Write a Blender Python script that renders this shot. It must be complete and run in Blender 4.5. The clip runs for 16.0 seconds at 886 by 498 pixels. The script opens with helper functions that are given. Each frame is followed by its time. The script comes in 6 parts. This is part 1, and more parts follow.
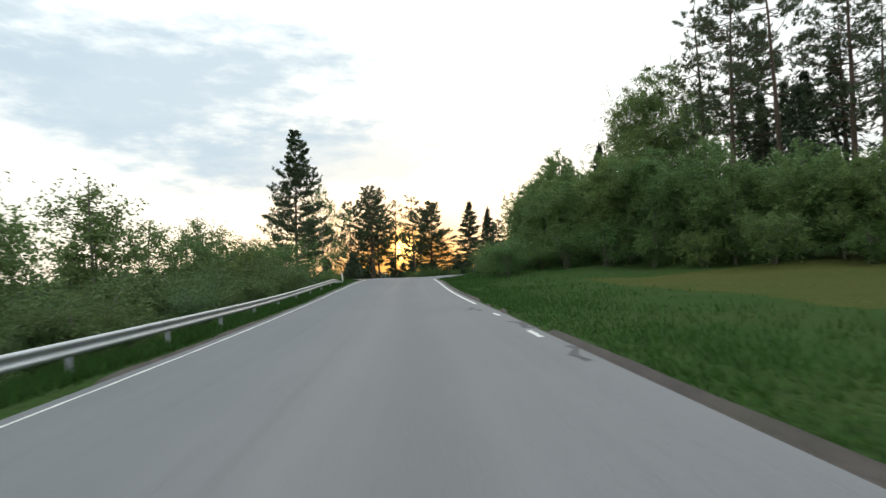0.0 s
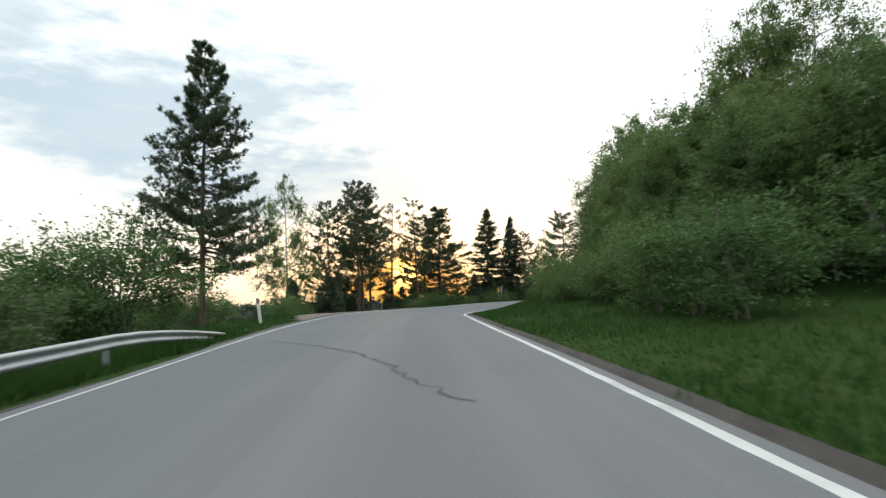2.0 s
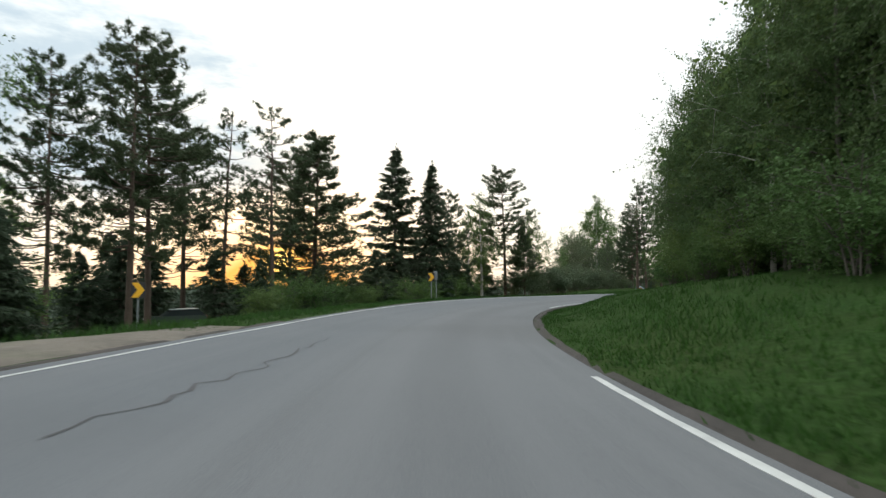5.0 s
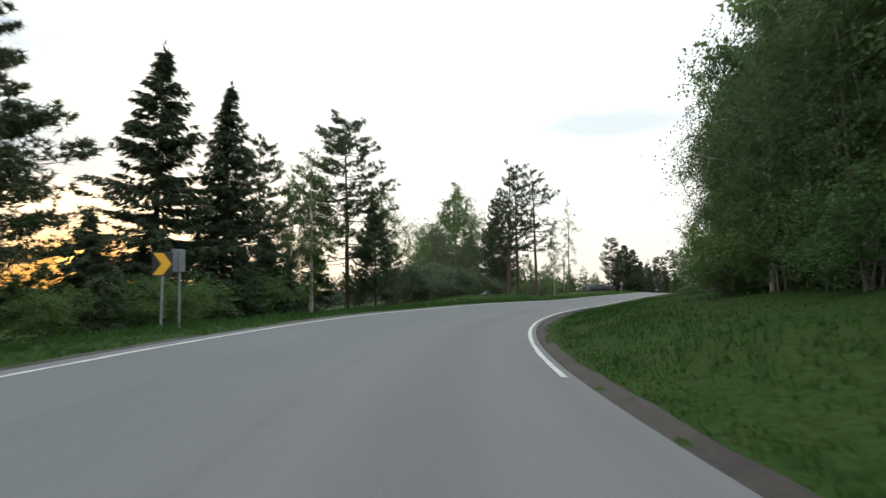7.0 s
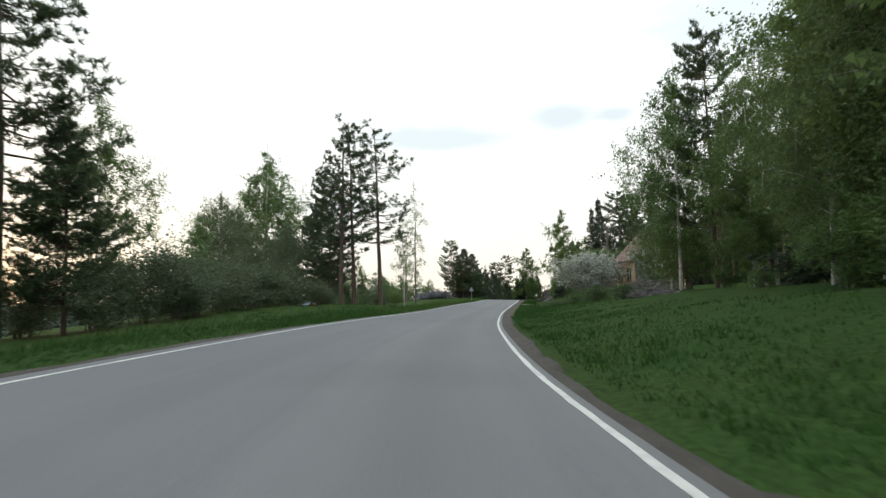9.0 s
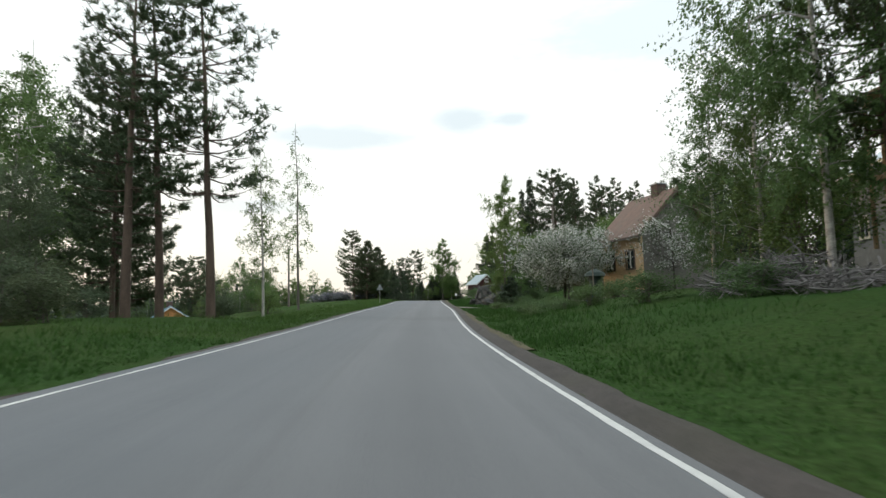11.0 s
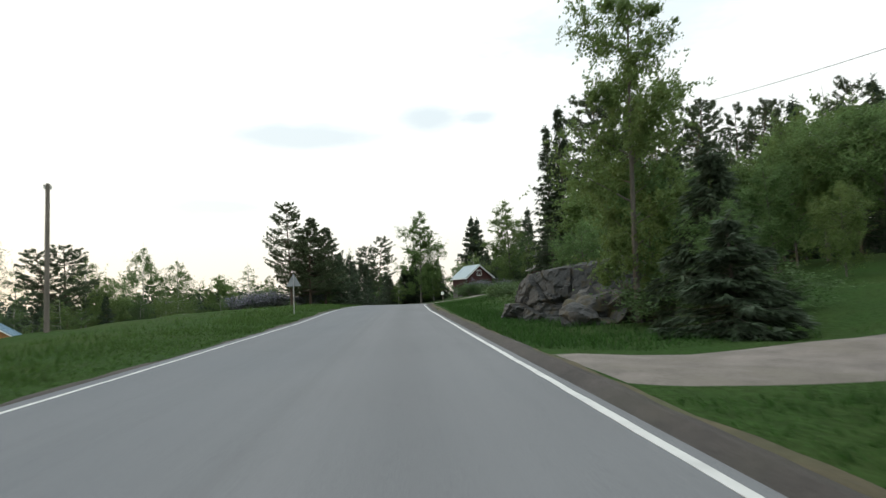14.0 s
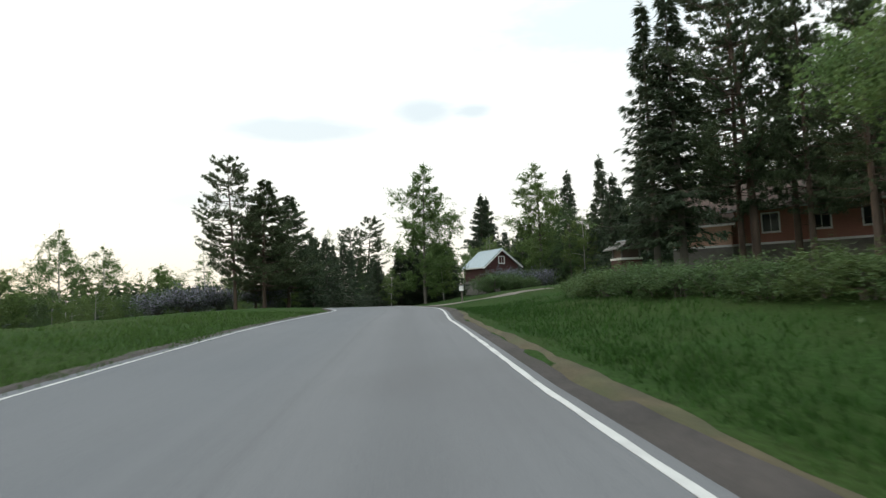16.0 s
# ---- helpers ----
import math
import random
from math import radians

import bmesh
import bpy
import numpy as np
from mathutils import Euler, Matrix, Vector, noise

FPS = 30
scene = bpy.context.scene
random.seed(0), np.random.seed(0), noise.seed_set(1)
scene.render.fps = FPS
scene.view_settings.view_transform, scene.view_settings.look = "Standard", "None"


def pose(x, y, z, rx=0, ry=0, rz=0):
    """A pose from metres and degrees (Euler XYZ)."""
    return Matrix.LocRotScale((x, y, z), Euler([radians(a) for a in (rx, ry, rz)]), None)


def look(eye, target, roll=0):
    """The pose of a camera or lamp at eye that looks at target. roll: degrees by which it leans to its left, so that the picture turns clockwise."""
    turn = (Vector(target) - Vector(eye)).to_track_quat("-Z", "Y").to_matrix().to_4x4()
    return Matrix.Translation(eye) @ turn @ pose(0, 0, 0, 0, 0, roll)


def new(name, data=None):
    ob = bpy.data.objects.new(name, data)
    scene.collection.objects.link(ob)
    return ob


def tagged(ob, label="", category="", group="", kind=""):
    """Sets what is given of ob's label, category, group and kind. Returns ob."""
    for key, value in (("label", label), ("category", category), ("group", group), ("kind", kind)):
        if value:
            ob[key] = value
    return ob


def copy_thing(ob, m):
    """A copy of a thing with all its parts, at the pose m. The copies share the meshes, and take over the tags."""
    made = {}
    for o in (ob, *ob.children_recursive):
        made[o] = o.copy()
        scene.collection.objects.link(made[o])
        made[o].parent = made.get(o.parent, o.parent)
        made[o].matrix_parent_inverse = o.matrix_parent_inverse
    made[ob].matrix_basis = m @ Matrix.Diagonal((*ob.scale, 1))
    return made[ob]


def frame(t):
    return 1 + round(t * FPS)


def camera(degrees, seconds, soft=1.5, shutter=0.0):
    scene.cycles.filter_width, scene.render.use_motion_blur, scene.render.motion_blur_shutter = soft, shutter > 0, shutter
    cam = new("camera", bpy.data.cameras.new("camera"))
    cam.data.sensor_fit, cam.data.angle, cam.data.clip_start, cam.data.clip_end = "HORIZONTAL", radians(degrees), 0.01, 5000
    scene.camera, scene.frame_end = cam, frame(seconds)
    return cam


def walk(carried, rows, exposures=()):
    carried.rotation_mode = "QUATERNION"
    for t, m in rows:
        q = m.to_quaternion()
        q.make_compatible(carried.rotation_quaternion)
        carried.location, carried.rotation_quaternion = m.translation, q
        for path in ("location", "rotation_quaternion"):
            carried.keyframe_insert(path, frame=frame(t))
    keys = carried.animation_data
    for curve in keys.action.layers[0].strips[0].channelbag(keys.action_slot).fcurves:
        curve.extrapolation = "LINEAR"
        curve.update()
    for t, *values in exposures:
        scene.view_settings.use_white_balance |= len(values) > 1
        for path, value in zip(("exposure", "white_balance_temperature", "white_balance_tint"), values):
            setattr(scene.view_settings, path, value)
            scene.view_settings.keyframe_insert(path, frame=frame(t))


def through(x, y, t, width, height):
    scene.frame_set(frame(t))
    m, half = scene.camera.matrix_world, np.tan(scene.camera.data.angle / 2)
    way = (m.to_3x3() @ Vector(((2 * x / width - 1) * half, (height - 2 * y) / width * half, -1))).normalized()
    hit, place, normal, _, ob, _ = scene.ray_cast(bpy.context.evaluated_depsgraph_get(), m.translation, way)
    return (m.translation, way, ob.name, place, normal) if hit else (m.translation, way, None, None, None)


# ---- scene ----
cam = camera(74.8, 16.0, soft=1.38, shutter=0.22)
PATH = [
    (0, (2.072, -0.916, 0.869), (2.038, 1.082, 0.938), -2.1),
    (0.5, (1.474, 6.929, 0.81), (1.433, 8.926, 0.901), -1.8),
    (1, (0.889, 14.765, 0.898), (0.845, 16.761, 1.016), -1.4),
    (1.5, (0.17, 22.452, 0.846), (0.13, 24.446, 0.993), -1.7),
    (2, (-0.377, 29.911, 0.914), (-0.409, 31.904, 1.073), -2.1),
    (2.5, (-0.866, 37.086, 0.986), (-0.886, 39.08, 1.142), -1.9),
    (3, (-1.302, 43.895, 1.11), (-1.295, 45.889, 1.263), -1.2),
    (3.5, (-1.734, 50.859, 1.130), (-1.683, 52.853, 1.278), -0.8),
    (4, (-1.994, 57.747, 1.038), (-1.857, 59.738, 1.177), -0.5),
    (4.5, (-1.912, 64.528, 0.896), (-1.661, 66.508, 1.025), -0.3),
    (5, (-1.322, 71.170, 0.767), (-0.939, 73.129, 0.890), -0.2),
    (5.5, (-0.055, 77.642, 0.714), (0.465, 79.57, 0.835), -0.1),
    (6, (1.341, 84.15, 0.765), (1.994, 86.037, 0.892), -0.0),
    (6.5, (3.268, 90.396, 0.723), (4.052, 92.231, 0.853), 0.1),
    (7, (5.539, 96.114, 0.704), (6.457, 97.886, 0.841), 0.2),
    (7.5, (8.216, 101.687, 0.689), (9.27, 103.382, 0.827), -0.1),
    (8, (11.358, 107.068, 0.588), (12.538, 108.677, 0.734), -0.6),
    (8.5, (14.861, 112.113, 0.562), (16.155, 113.63, 0.719), -0.7),
    (9, (19.054, 117.208, 0.498), (20.449, 118.632, 0.666), -0.6),
    (9.5, (23.544, 122.199, 0.593), (25.022, 123.537, 0.757), -0.8),
    (10, (28.416, 126.977, 0.628), (29.944, 128.258, 0.789), -1.3),
    (10.5, (33.331, 131.837, 0.618), (34.911, 133.053, 0.778), -1.5),
    (11, (38.646, 136.638, 0.512), (40.261, 137.806, 0.676), -1.5),
    (11.5, (44.258, 141.366, 0.395), (45.896, 142.502, 0.563), -1.4),
    (12, (50.067, 146.006, 0.349), (51.718, 147.121, 0.521), -1.3),
    (12.5, (55.969, 150.544, 0.458), (57.629, 151.646, 0.629), -1.3),
    (13, (61.864, 155.027, 0.662), (63.533, 156.115, 0.836), -1.3),
    (13.5, (67.8, 159.509, 0.886), (69.475, 160.59, 1.05), -1.5),
    (14, (73.978, 163.991, 0.797), (75.654, 165.072, 0.952), -2.6),
    (14.5, (80.432, 168.641, 0.749), (82.109, 169.72, 0.903), -2.3),
    (15, (86.71, 173.527, 0.793), (88.392, 174.6, 0.935), -2.6),
    (15.5, (92.646, 178.181, 0.901), (94.333, 179.247, 1.036), -2.6),
    (16, (98.953, 182.771, 1.043), (100.639, 183.838, 1.176), -2.7),
]
walk(cam, [(t, look(eye, target, roll)) for t, eye, target, roll in PATH],
     exposures=[(0.0, 0.42, 6500, 5), (16.0, 0.42, 6500, 5)])

# ------------------------------------------------------------ light
SUN_AZ, SUN_EL = -4.6, 2.2          # degrees east of north, above the horizon
sun_way = Vector((math.sin(radians(SUN_AZ)) * math.cos(radians(SUN_EL)), math.cos(radians(SUN_AZ)) * math.cos(radians(SUN_EL)), math.sin(radians(SUN_EL))))


def nd(tree, kind, **sockets):
    """A node with its inputs set: a value, or an output socket to link."""
    n = tree.nodes.new(kind)
    for key, value in sockets.items():
        if key == "op":
            n.operation = value
            continue
        if key == "limit":
            n.use_clamp = value
            continue
        if key == "ease":
            n.interpolation_type = value
            continue
        slot = n.inputs[int(key[1:])] if key[0] == "i" and key[1:].isdigit() else n.inputs[key.replace("_", " ")]
        if isinstance(value, bpy.types.NodeSocket):
            tree.links.new(value, slot)
        else:
            slot.default_value = value
    return n


def calc(tree, op, a, b=0.0, clamp=False):
    return nd(tree, "ShaderNodeMath", op=op, limit=clamp, i0=a, i1=b).outputs[0]


def blend(tree, fac, a, b, mode="MIX"):
    n = tree.nodes.new("ShaderNodeMix")
    n.data_type, n.blend_type = "RGBA", mode
    for slot, value in ((0, fac), (6, a), (7, b)):
        if isinstance(value, bpy.types.NodeSocket):
            tree.links.new(value, n.inputs[slot])
        else:
            n.inputs[slot].default_value = value if slot == 0 else (*value, 1.0)
    return n.outputs[2]


world = bpy.data.worlds.new("evening_sky")
scene.world = world
world.use_nodes = True
wt = world.node_tree
wt.nodes.clear()
sky = wt.nodes.new("ShaderNodeTexSky")
sky.sky_type, sky.sun_disc = "NISHITA", False
sky.sun_elevation, sky.sun_rotation = radians(SUN_EL + 4), radians(SUN_AZ)
sky.dust_density, sky.ozone_density = 2.0, 1.0
way = nd(wt, "ShaderNodeTexCoord").outputs["Generated"]
parts = nd(wt, "ShaderNodeSeparateXYZ", Vector=way)
azimuth = calc(wt, "MULTIPLY", calc(wt, "ARCTAN2", parts.outputs[0], parts.outputs[1]), 57.2958)
height = calc(wt, "MULTIPLY", calc(wt, "ARCSINE", parts.outputs[2]), 57.2958)
# bright thin haze over the whole evening sky, warmer low down
haze_up = calc(wt, "DIVIDE", height, 30.0, clamp=True)
high = calc(wt, "MULTIPLY", calc(wt, "DIVIDE", calc(wt, "SUBTRACT", height, 26.0), 40.0, clamp=True), 1.0)
haze = blend(wt, calc(wt, "POWER", haze_up, 0.55), (0.95, 0.84, 0.73), (0.98, 1.04, 1.09))
colour = blend(wt, 0.82, nd(wt, "ShaderNodeVectorMath", op="SCALE", i0=sky.outputs[0], Scale=0.10).outputs[0], haze)
# sky overhead, above the view, brightened further to light the road
colour = blend(wt, calc(wt, "MULTIPLY", high, 0.9), colour, (1.5, 1.56, 1.6))
# warm glow round the sun
off = nd(wt, "ShaderNodeVectorMath", op="DOT_PRODUCT", i0=nd(wt, "ShaderNodeVectorMath", op="NORMALIZE", i0=way).outputs[0], i1=sun_way).outputs["Value"]
angle = calc(wt, "MULTIPLY", calc(wt, "ARCCOSINE", calc(wt, "MINIMUM", off, 0.999999)), 57.2958)
wisps = nd(wt, "ShaderNodeMapping", Vector=nd(wt, "ShaderNodeCombineXYZ", X=azimuth, Y=height, Z=0.0).outputs[0], Scale=(0.055, 0.16, 1.0))
drift = nd(wt, "ShaderNodeTexNoise", Vector=wisps.outputs[0], Scale=1.0, Detail=5.0, Roughness=0.55).outputs["Fac"]
fine = nd(wt, "ShaderNodeTexNoise", Vector=wisps.outputs[0], Scale=4.5, Detail=4.0, Roughness=0.6).outputs["Fac"]


def cloud(a0, e0, wide, tall, ragged=1.0):
    """How much of a bank of cloud, centred at azimuth a0 and height e0, stands in a direction."""
    u = calc(wt, "POWER", calc(wt, "ABSOLUTE", calc(wt, "DIVIDE", calc(wt, "SUBTRACT", azimuth, a0), wide)), 2.0)
    v = calc(wt, "POWER", calc(wt, "ABSOLUTE", calc(wt, "DIVIDE", calc(wt, "SUBTRACT", height, e0), tall)), 2.0)
    r = calc(wt, "SQRT", calc(wt, "ADD", u, v))
    r = calc(wt, "ADD", r, calc(wt, "MULTIPLY", calc(wt, "SUBTRACT", drift, 0.5), 2.2 * ragged))
    r = calc(wt, "ADD", r, calc(wt, "MULTIPLY", calc(wt, "SUBTRACT", fine, 0.5), 1.3 * ragged))
    return nd(wt, "ShaderNodeMapRange", ease="SMOOTHSTEP", Value=r, i1=1.25, i2=0.35, i3=0.0, i4=1.0).outputs[0]


for a0, e0, wide, tall, depth, ragged in ((-26, 17, 19, 7.5, 0.85, 1.0), (-13, 11, 19, 3.6, 0.7, 0.9), (-44, 23, 16, 8, 0.6, 1.0),
                                   (44, 15.6, 8.5, 1.3, 0.45, 0.55), (56.5, 17.2, 3.6, 1.4, 0.5, 0.5), (61.4, 17.0, 2.2, 0.8, 0.5, 0.5), (36, 9.0, 8, 1.1, 0.3, 0.6), (75, 24, 16, 4, 0.35, 0.9)):
    colour = blend(wt, calc(wt, "MULTIPLY", cloud(a0, e0, wide, tall, ragged), depth), colour, (0.44, 0.53, 0.62))
near_sun = calc(wt, "EXPONENT", calc(wt, "DIVIDE", angle, -5.5))
low = calc(wt, "EXPONENT", calc(wt, "DIVIDE", calc(wt, "ABSOLUTE", height), -3.6))
glow = calc(wt, "MULTIPLY", near_sun, calc(wt, "MULTIPLY", low, 1.0))
colour = blend(wt, calc(wt, "MULTIPLY", glow, 3.2, clamp=True), colour, (1.15, 0.52, 0.12))
disc = calc(wt, "EXPONENT", calc(wt, "MULTIPLY", calc(wt, "POWER", calc(wt, "DIVIDE", angle, 1.1), 2.0), -1.0))
colour = blend(wt, calc(wt, "MULTIPLY", disc, 1.0, clamp=True), colour, (7.0, 3.9, 1.0))
wt.links.new(nd(wt, "ShaderNodeBackground", Color=colour, Strength=1.0).outputs[0], wt.nodes.new("ShaderNodeOutputWorld").inputs[0])

sun = new("sun", bpy.data.lights.new("sun", "SUN"))
sun.data.energy, sun.data.angle, sun.data.color = 0.5, radians(1.0), (1.0, 0.62, 0.32)
sun.matrix_world = look((0, 0, 60), Vector((0, 0, 60)) - sun_way)

# ------------------------------------------------------------ materials


def material(name):
    m = bpy.data.materials.new(name)
    m.use_nodes = True
    t = m.node_tree
    t.nodes.clear()
    return m, t


def finish(t, shader):
    t.links.new(shader, t.nodes.new("ShaderNodeOutputMaterial").inputs[0])


def grain(t, scale, detail=3.0, stretch=None, rough=0.5, of="Object"):
    v = nd(t, "ShaderNodeTexCoord").outputs[of]
    if stretch:
        v = nd(t, "ShaderNodeMapping", Vector=v, Scale=stretch).outputs[0]
    return nd(t, "ShaderNodeTexNoise", Vector=v, Scale=scale, Detail=detail, Roughness=rough).outputs["Fac"]


def ramp(t, fac, lo, hi, a=0.35, b=0.65):
    f = nd(t, "ShaderNodeMapRange", Value=fac, i1=a, i2=b, i3=0.0, i4=1.0).outputs[0]
    return blend(t, f, lo, hi)


def plain(name, colour, rough=0.7, metal=0.0, vary=0.25, scale=6.0, bump=0.0, bump_scale=40.0, stretch=None, dirt=None):
    """Paint, wood, metal or stone: a base colour with grain at two scales and a fine relief."""
    m, t = material(name)
    lo, hi = [tuple(c * k for c in colour) for k in (1 - vary, 1 + vary)]
    col = ramp(t, grain(t, scale, 4, stretch), lo, hi, 0.3, 0.7)
    col = blend(t, 0.35, col, ramp(t, grain(t, scale * 9, 3, stretch), lo, hi))
    if dirt:
        col = blend(t, nd(t, "ShaderNodeMapRange", Value=grain(t, scale * 0.4, 5), i1=0.5, i2=0.75, i3=0.0, i4=0.7).outputs[0], col, dirt)
    b = nd(t, "ShaderNodeBsdfPrincipled", Base_Color=col, Roughness=rough, Metallic=metal)
    if bump:
        t.links.new(nd(t, "ShaderNodeBump", Strength=bump, Distance=0.02, Height=grain(t, bump_scale, 4, stretch)).outputs[0], b.inputs["Normal"])
    finish(t, b.outputs[0])
    return m


def leafy(name, colour, vary=0.35, through=0.35, spread=0.2, pale=None):
    """Leaves or needles: a dull surface that lets some light through; each spray has a tone of its own."""
    m, t = material(name)
    isle = nd(t, "ShaderNodeNewGeometry").outputs["Random Per Island"]
    tree = nd(t, "ShaderNodeObjectInfo").outputs["Random"]
    lo, hi = [tuple(c * k for c in colour) for k in (1 - vary, 1 + vary)]
    col = blend(t, isle, lo, hi)
    warm = (colour[0] * 1.7, colour[1] * 1.15, colour[2] * 0.8)
    col = blend(t, calc(t, "MULTIPLY", tree, spread * 2), col, warm)
    if pale:
        white = calc(t, "GREATER_THAN", isle, pale[1])
        col = blend(t, white, col, pale[0])
    a = nd(t, "ShaderNodeBsdfPrincipled", Base_Color=col, Roughness=0.6, Specular_IOR_Level=0.2)
    b = nd(t, "ShaderNodeBsdfTranslucent", Color=col)
    finish(t, nd(t, "ShaderNodeMixShader", i0=through, i1=a.outputs[0], i2=b.outputs[0]).outputs[0])
    return m


M = {
    "pine": leafy("pine_needles", (0.066, 0.096, 0.052), 0.35, 0.2, 0.10),
    "spruce": leafy("spruce_needles", (0.050, 0.076, 0.046), 0.35, 0.18, 0.08),
    "birch": leafy("birch_leaves", (0.106, 0.172, 0.066), 0.35, 0.50, 0.15),
    "leaf": leafy("alder_leaves", (0.108, 0.185, 0.070), 0.40, 0.50, 0.18),
    "bush": leafy("willow_leaves", (0.080, 0.152, 0.052), 0.40, 0.35, 0.18),
    # leaf green darkened to hold the wood edge's dimness; dark bushes and hedges share it
    "shade": leafy("shade_dark_leaves", (0.080, 0.136, 0.056), 0.40, 0.38, 0.15),
    "willow": leafy("grey_willow_leaves", (0.098, 0.136, 0.082), 0.35, 0.40, 0.12),
    "apple": leafy("apple_blossom", (0.095, 0.150, 0.070), 0.3, 0.40, 0.1, ((0.74, 0.74, 0.73), 0.55)),
    "lilac": leafy("lilac_leaves", (0.055, 0.080, 0.055), 0.3, 0.25, 0.1, ((0.26, 0.25, 0.33), 0.6)),
    "grass": leafy("grass_blades", (0.033, 0.082, 0.016), 0.40, 0.30, 0.0),
    "meadow": leafy("meadow_grass_blades", (0.056, 0.108, 0.026), 0.35, 0.35, 0.0),
    "far": leafy("distant_needles", (0.042, 0.064, 0.044), 0.4, 0.1, 0.1),
    "bark_pine": plain("pine_bark", (0.088, 0.062, 0.047), 0.9, 0, 0.4, 4, 0.6, 22, (1, 1, 0.25)),
    "bark_grey": plain("grey_bark", (0.11, 0.10, 0.085), 0.9, 0, 0.35, 5, 0.5, 25, (1, 1, 0.3)),
    "bark_dark": plain("apple_bark", (0.050, 0.044, 0.038), 0.9, 0, 0.35, 6, 0.5, 25, (1, 1, 0.3)),
    "bark_birch": plain("birch_bark", (0.36, 0.345, 0.32), 0.8, 0, 0.45, 7, 0.3, 20, (0.6, 0.6, 2.2), (0.06, 0.055, 0.05)),
    "line": plain("road_paint", (0.50, 0.50, 0.485), 0.7, 0, 0.12, 5, 0.1, 90, None, (0.30, 0.30, 0.30)),
    "gravel": plain("gravel", (0.135, 0.116, 0.094), 0.95, 0, 0.4, 0.9, 0.9, 30, None, (0.055, 0.070, 0.026)),
    "drive": plain("driveway_gravel", (0.150, 0.130, 0.116), 0.95, 0, 0.35, 1.4, 0.9, 30, None, (0.11, 0.098, 0.075)),
    "shoulder": plain("gravel_shoulder", (0.044, 0.037, 0.033), 0.95, 0, 0.45, 1.2, 0.9, 34, None, (0.040, 0.037, 0.025)),
    "dryverge": plain("dry_verge_grass", (0.066, 0.054, 0.027), 1.0, 0, 0.4, 1.6, 0.9, 20, None, (0.040, 0.060, 0.016)),
    "crack": plain("crack_filler", (0.058, 0.058, 0.061), 0.9, 0, 0.2, 8),
    "zinc": plain("galvanised_steel", (0.42, 0.44, 0.46), 0.42, 0.75, 0.15, 3, 0.05, 60),
    "zinc_dull": plain("weathered_zinc", (0.27, 0.29, 0.31), 0.6, 0.4, 0.15, 4),
    "white": plain("white_paint", (0.75, 0.75, 0.73), 0.55, 0, 0.08, 4),
    "black": plain("black_plastic", (0.02, 0.02, 0.022), 0.5, 0, 0.2, 6),
    "yellow": plain("yellow_sign_sheet", (0.80, 0.42, 0.02), 0.4, 0, 0.05, 5),
    "ochre": plain("ochre_boards", (0.54, 0.37, 0.225), 0.75, 0, 0.14, 2.5, 0.25, 30, (1, 1, 6)),
    "timber": plain("new_timber", (0.43, 0.29, 0.165), 0.7, 0, 0.15, 3, 0.2, 30, (1, 1, 5)),
    "ochre_trim": plain("pale_trim", (0.60, 0.52, 0.40), 0.7, 0, 0.1, 4),
    "greyboard": plain("weathered_grey_boards", (0.16, 0.15, 0.14), 0.85, 0, 0.25, 3, 0.4, 30, (1, 1, 6)),
    "plinth": plain("rendered_plinth", (0.17, 0.155, 0.14), 0.9, 0, 0.2, 3, 0.3, 30),
    "redwood": plain("red_ochre_boards", (0.062, 0.022, 0.020), 0.85, 0, 0.22, 2.5, 0.35, 30, (1, 1, 5)),
    "brickred": plain("red_house_boards", (0.36, 0.175, 0.135), 0.8, 0, 0.16, 2.5, 0.3, 30, (1, 1, 5)),
    # red house boards made salmon: the light on its end put into the colour
    "salmon": plain("lit_red_boards", (0.62, 0.39, 0.29), 0.8, 0, 0.12, 2.5, 0.3, 30, (1, 1, 5)),
    "orange": plain("orange_boards", (0.43, 0.20, 0.075), 0.8, 0, 0.14, 2.5, 0.3, 30, (1, 1, 5)),
    "rooftin": plain("pale_tin_roof", (0.36, 0.43, 0.46), 0.45, 0.25, 0.1, 2, 0.05, 20),
    "bluetin": plain("blue_tin_roof", (0.20, 0.30, 0.38), 0.45, 0.25, 0.1, 2, 0.05, 20),
    "roofbrown": plain("brown_roof_tiles", (0.120, 0.075, 0.058), 0.8, 0, 0.22, 2, 0.4, 12, None, (0.10, 0.085, 0.07)),
    "darktrim": plain("dark_brown_trim", (0.085, 0.060, 0.048), 0.7, 0, 0.15, 4),
    "chimney": plain("chimney_brick", (0.085, 0.060, 0.052), 0.9, 0, 0.25, 6, 0.4, 25),
    "rock": None, "brush": plain("dry_branches", (0.155, 0.145, 0.145), 0.95, 0, 0.35, 8),
    "pole": plain("grey_pole_wood", (0.155, 0.135, 0.115), 0.9, 0, 0.3, 3, 0.4, 20, (1, 1, 0.2)),
    "wire": plain("wire", (0.03, 0.03, 0.03), 0.6, 0.3, 0.1),
    "carpaint": plain("dark_car_paint", (0.075, 0.090, 0.088), 0.25, 0.3, 0.1),
    "tyre": plain("tyre_rubber", (0.02, 0.02, 0.02), 0.9, 0, 0.2),
    "bluetub": plain("blue_plastic", (0.07, 0.10, 0.17), 0.5, 0, 0.1),
    "bin": plain("dark_green_plastic", (0.014, 0.028, 0.024), 0.8, 0, 0.15),
    "lamp": plain("lens_plastic", (0.55, 0.55, 0.52), 0.2, 0, 0.1),
}


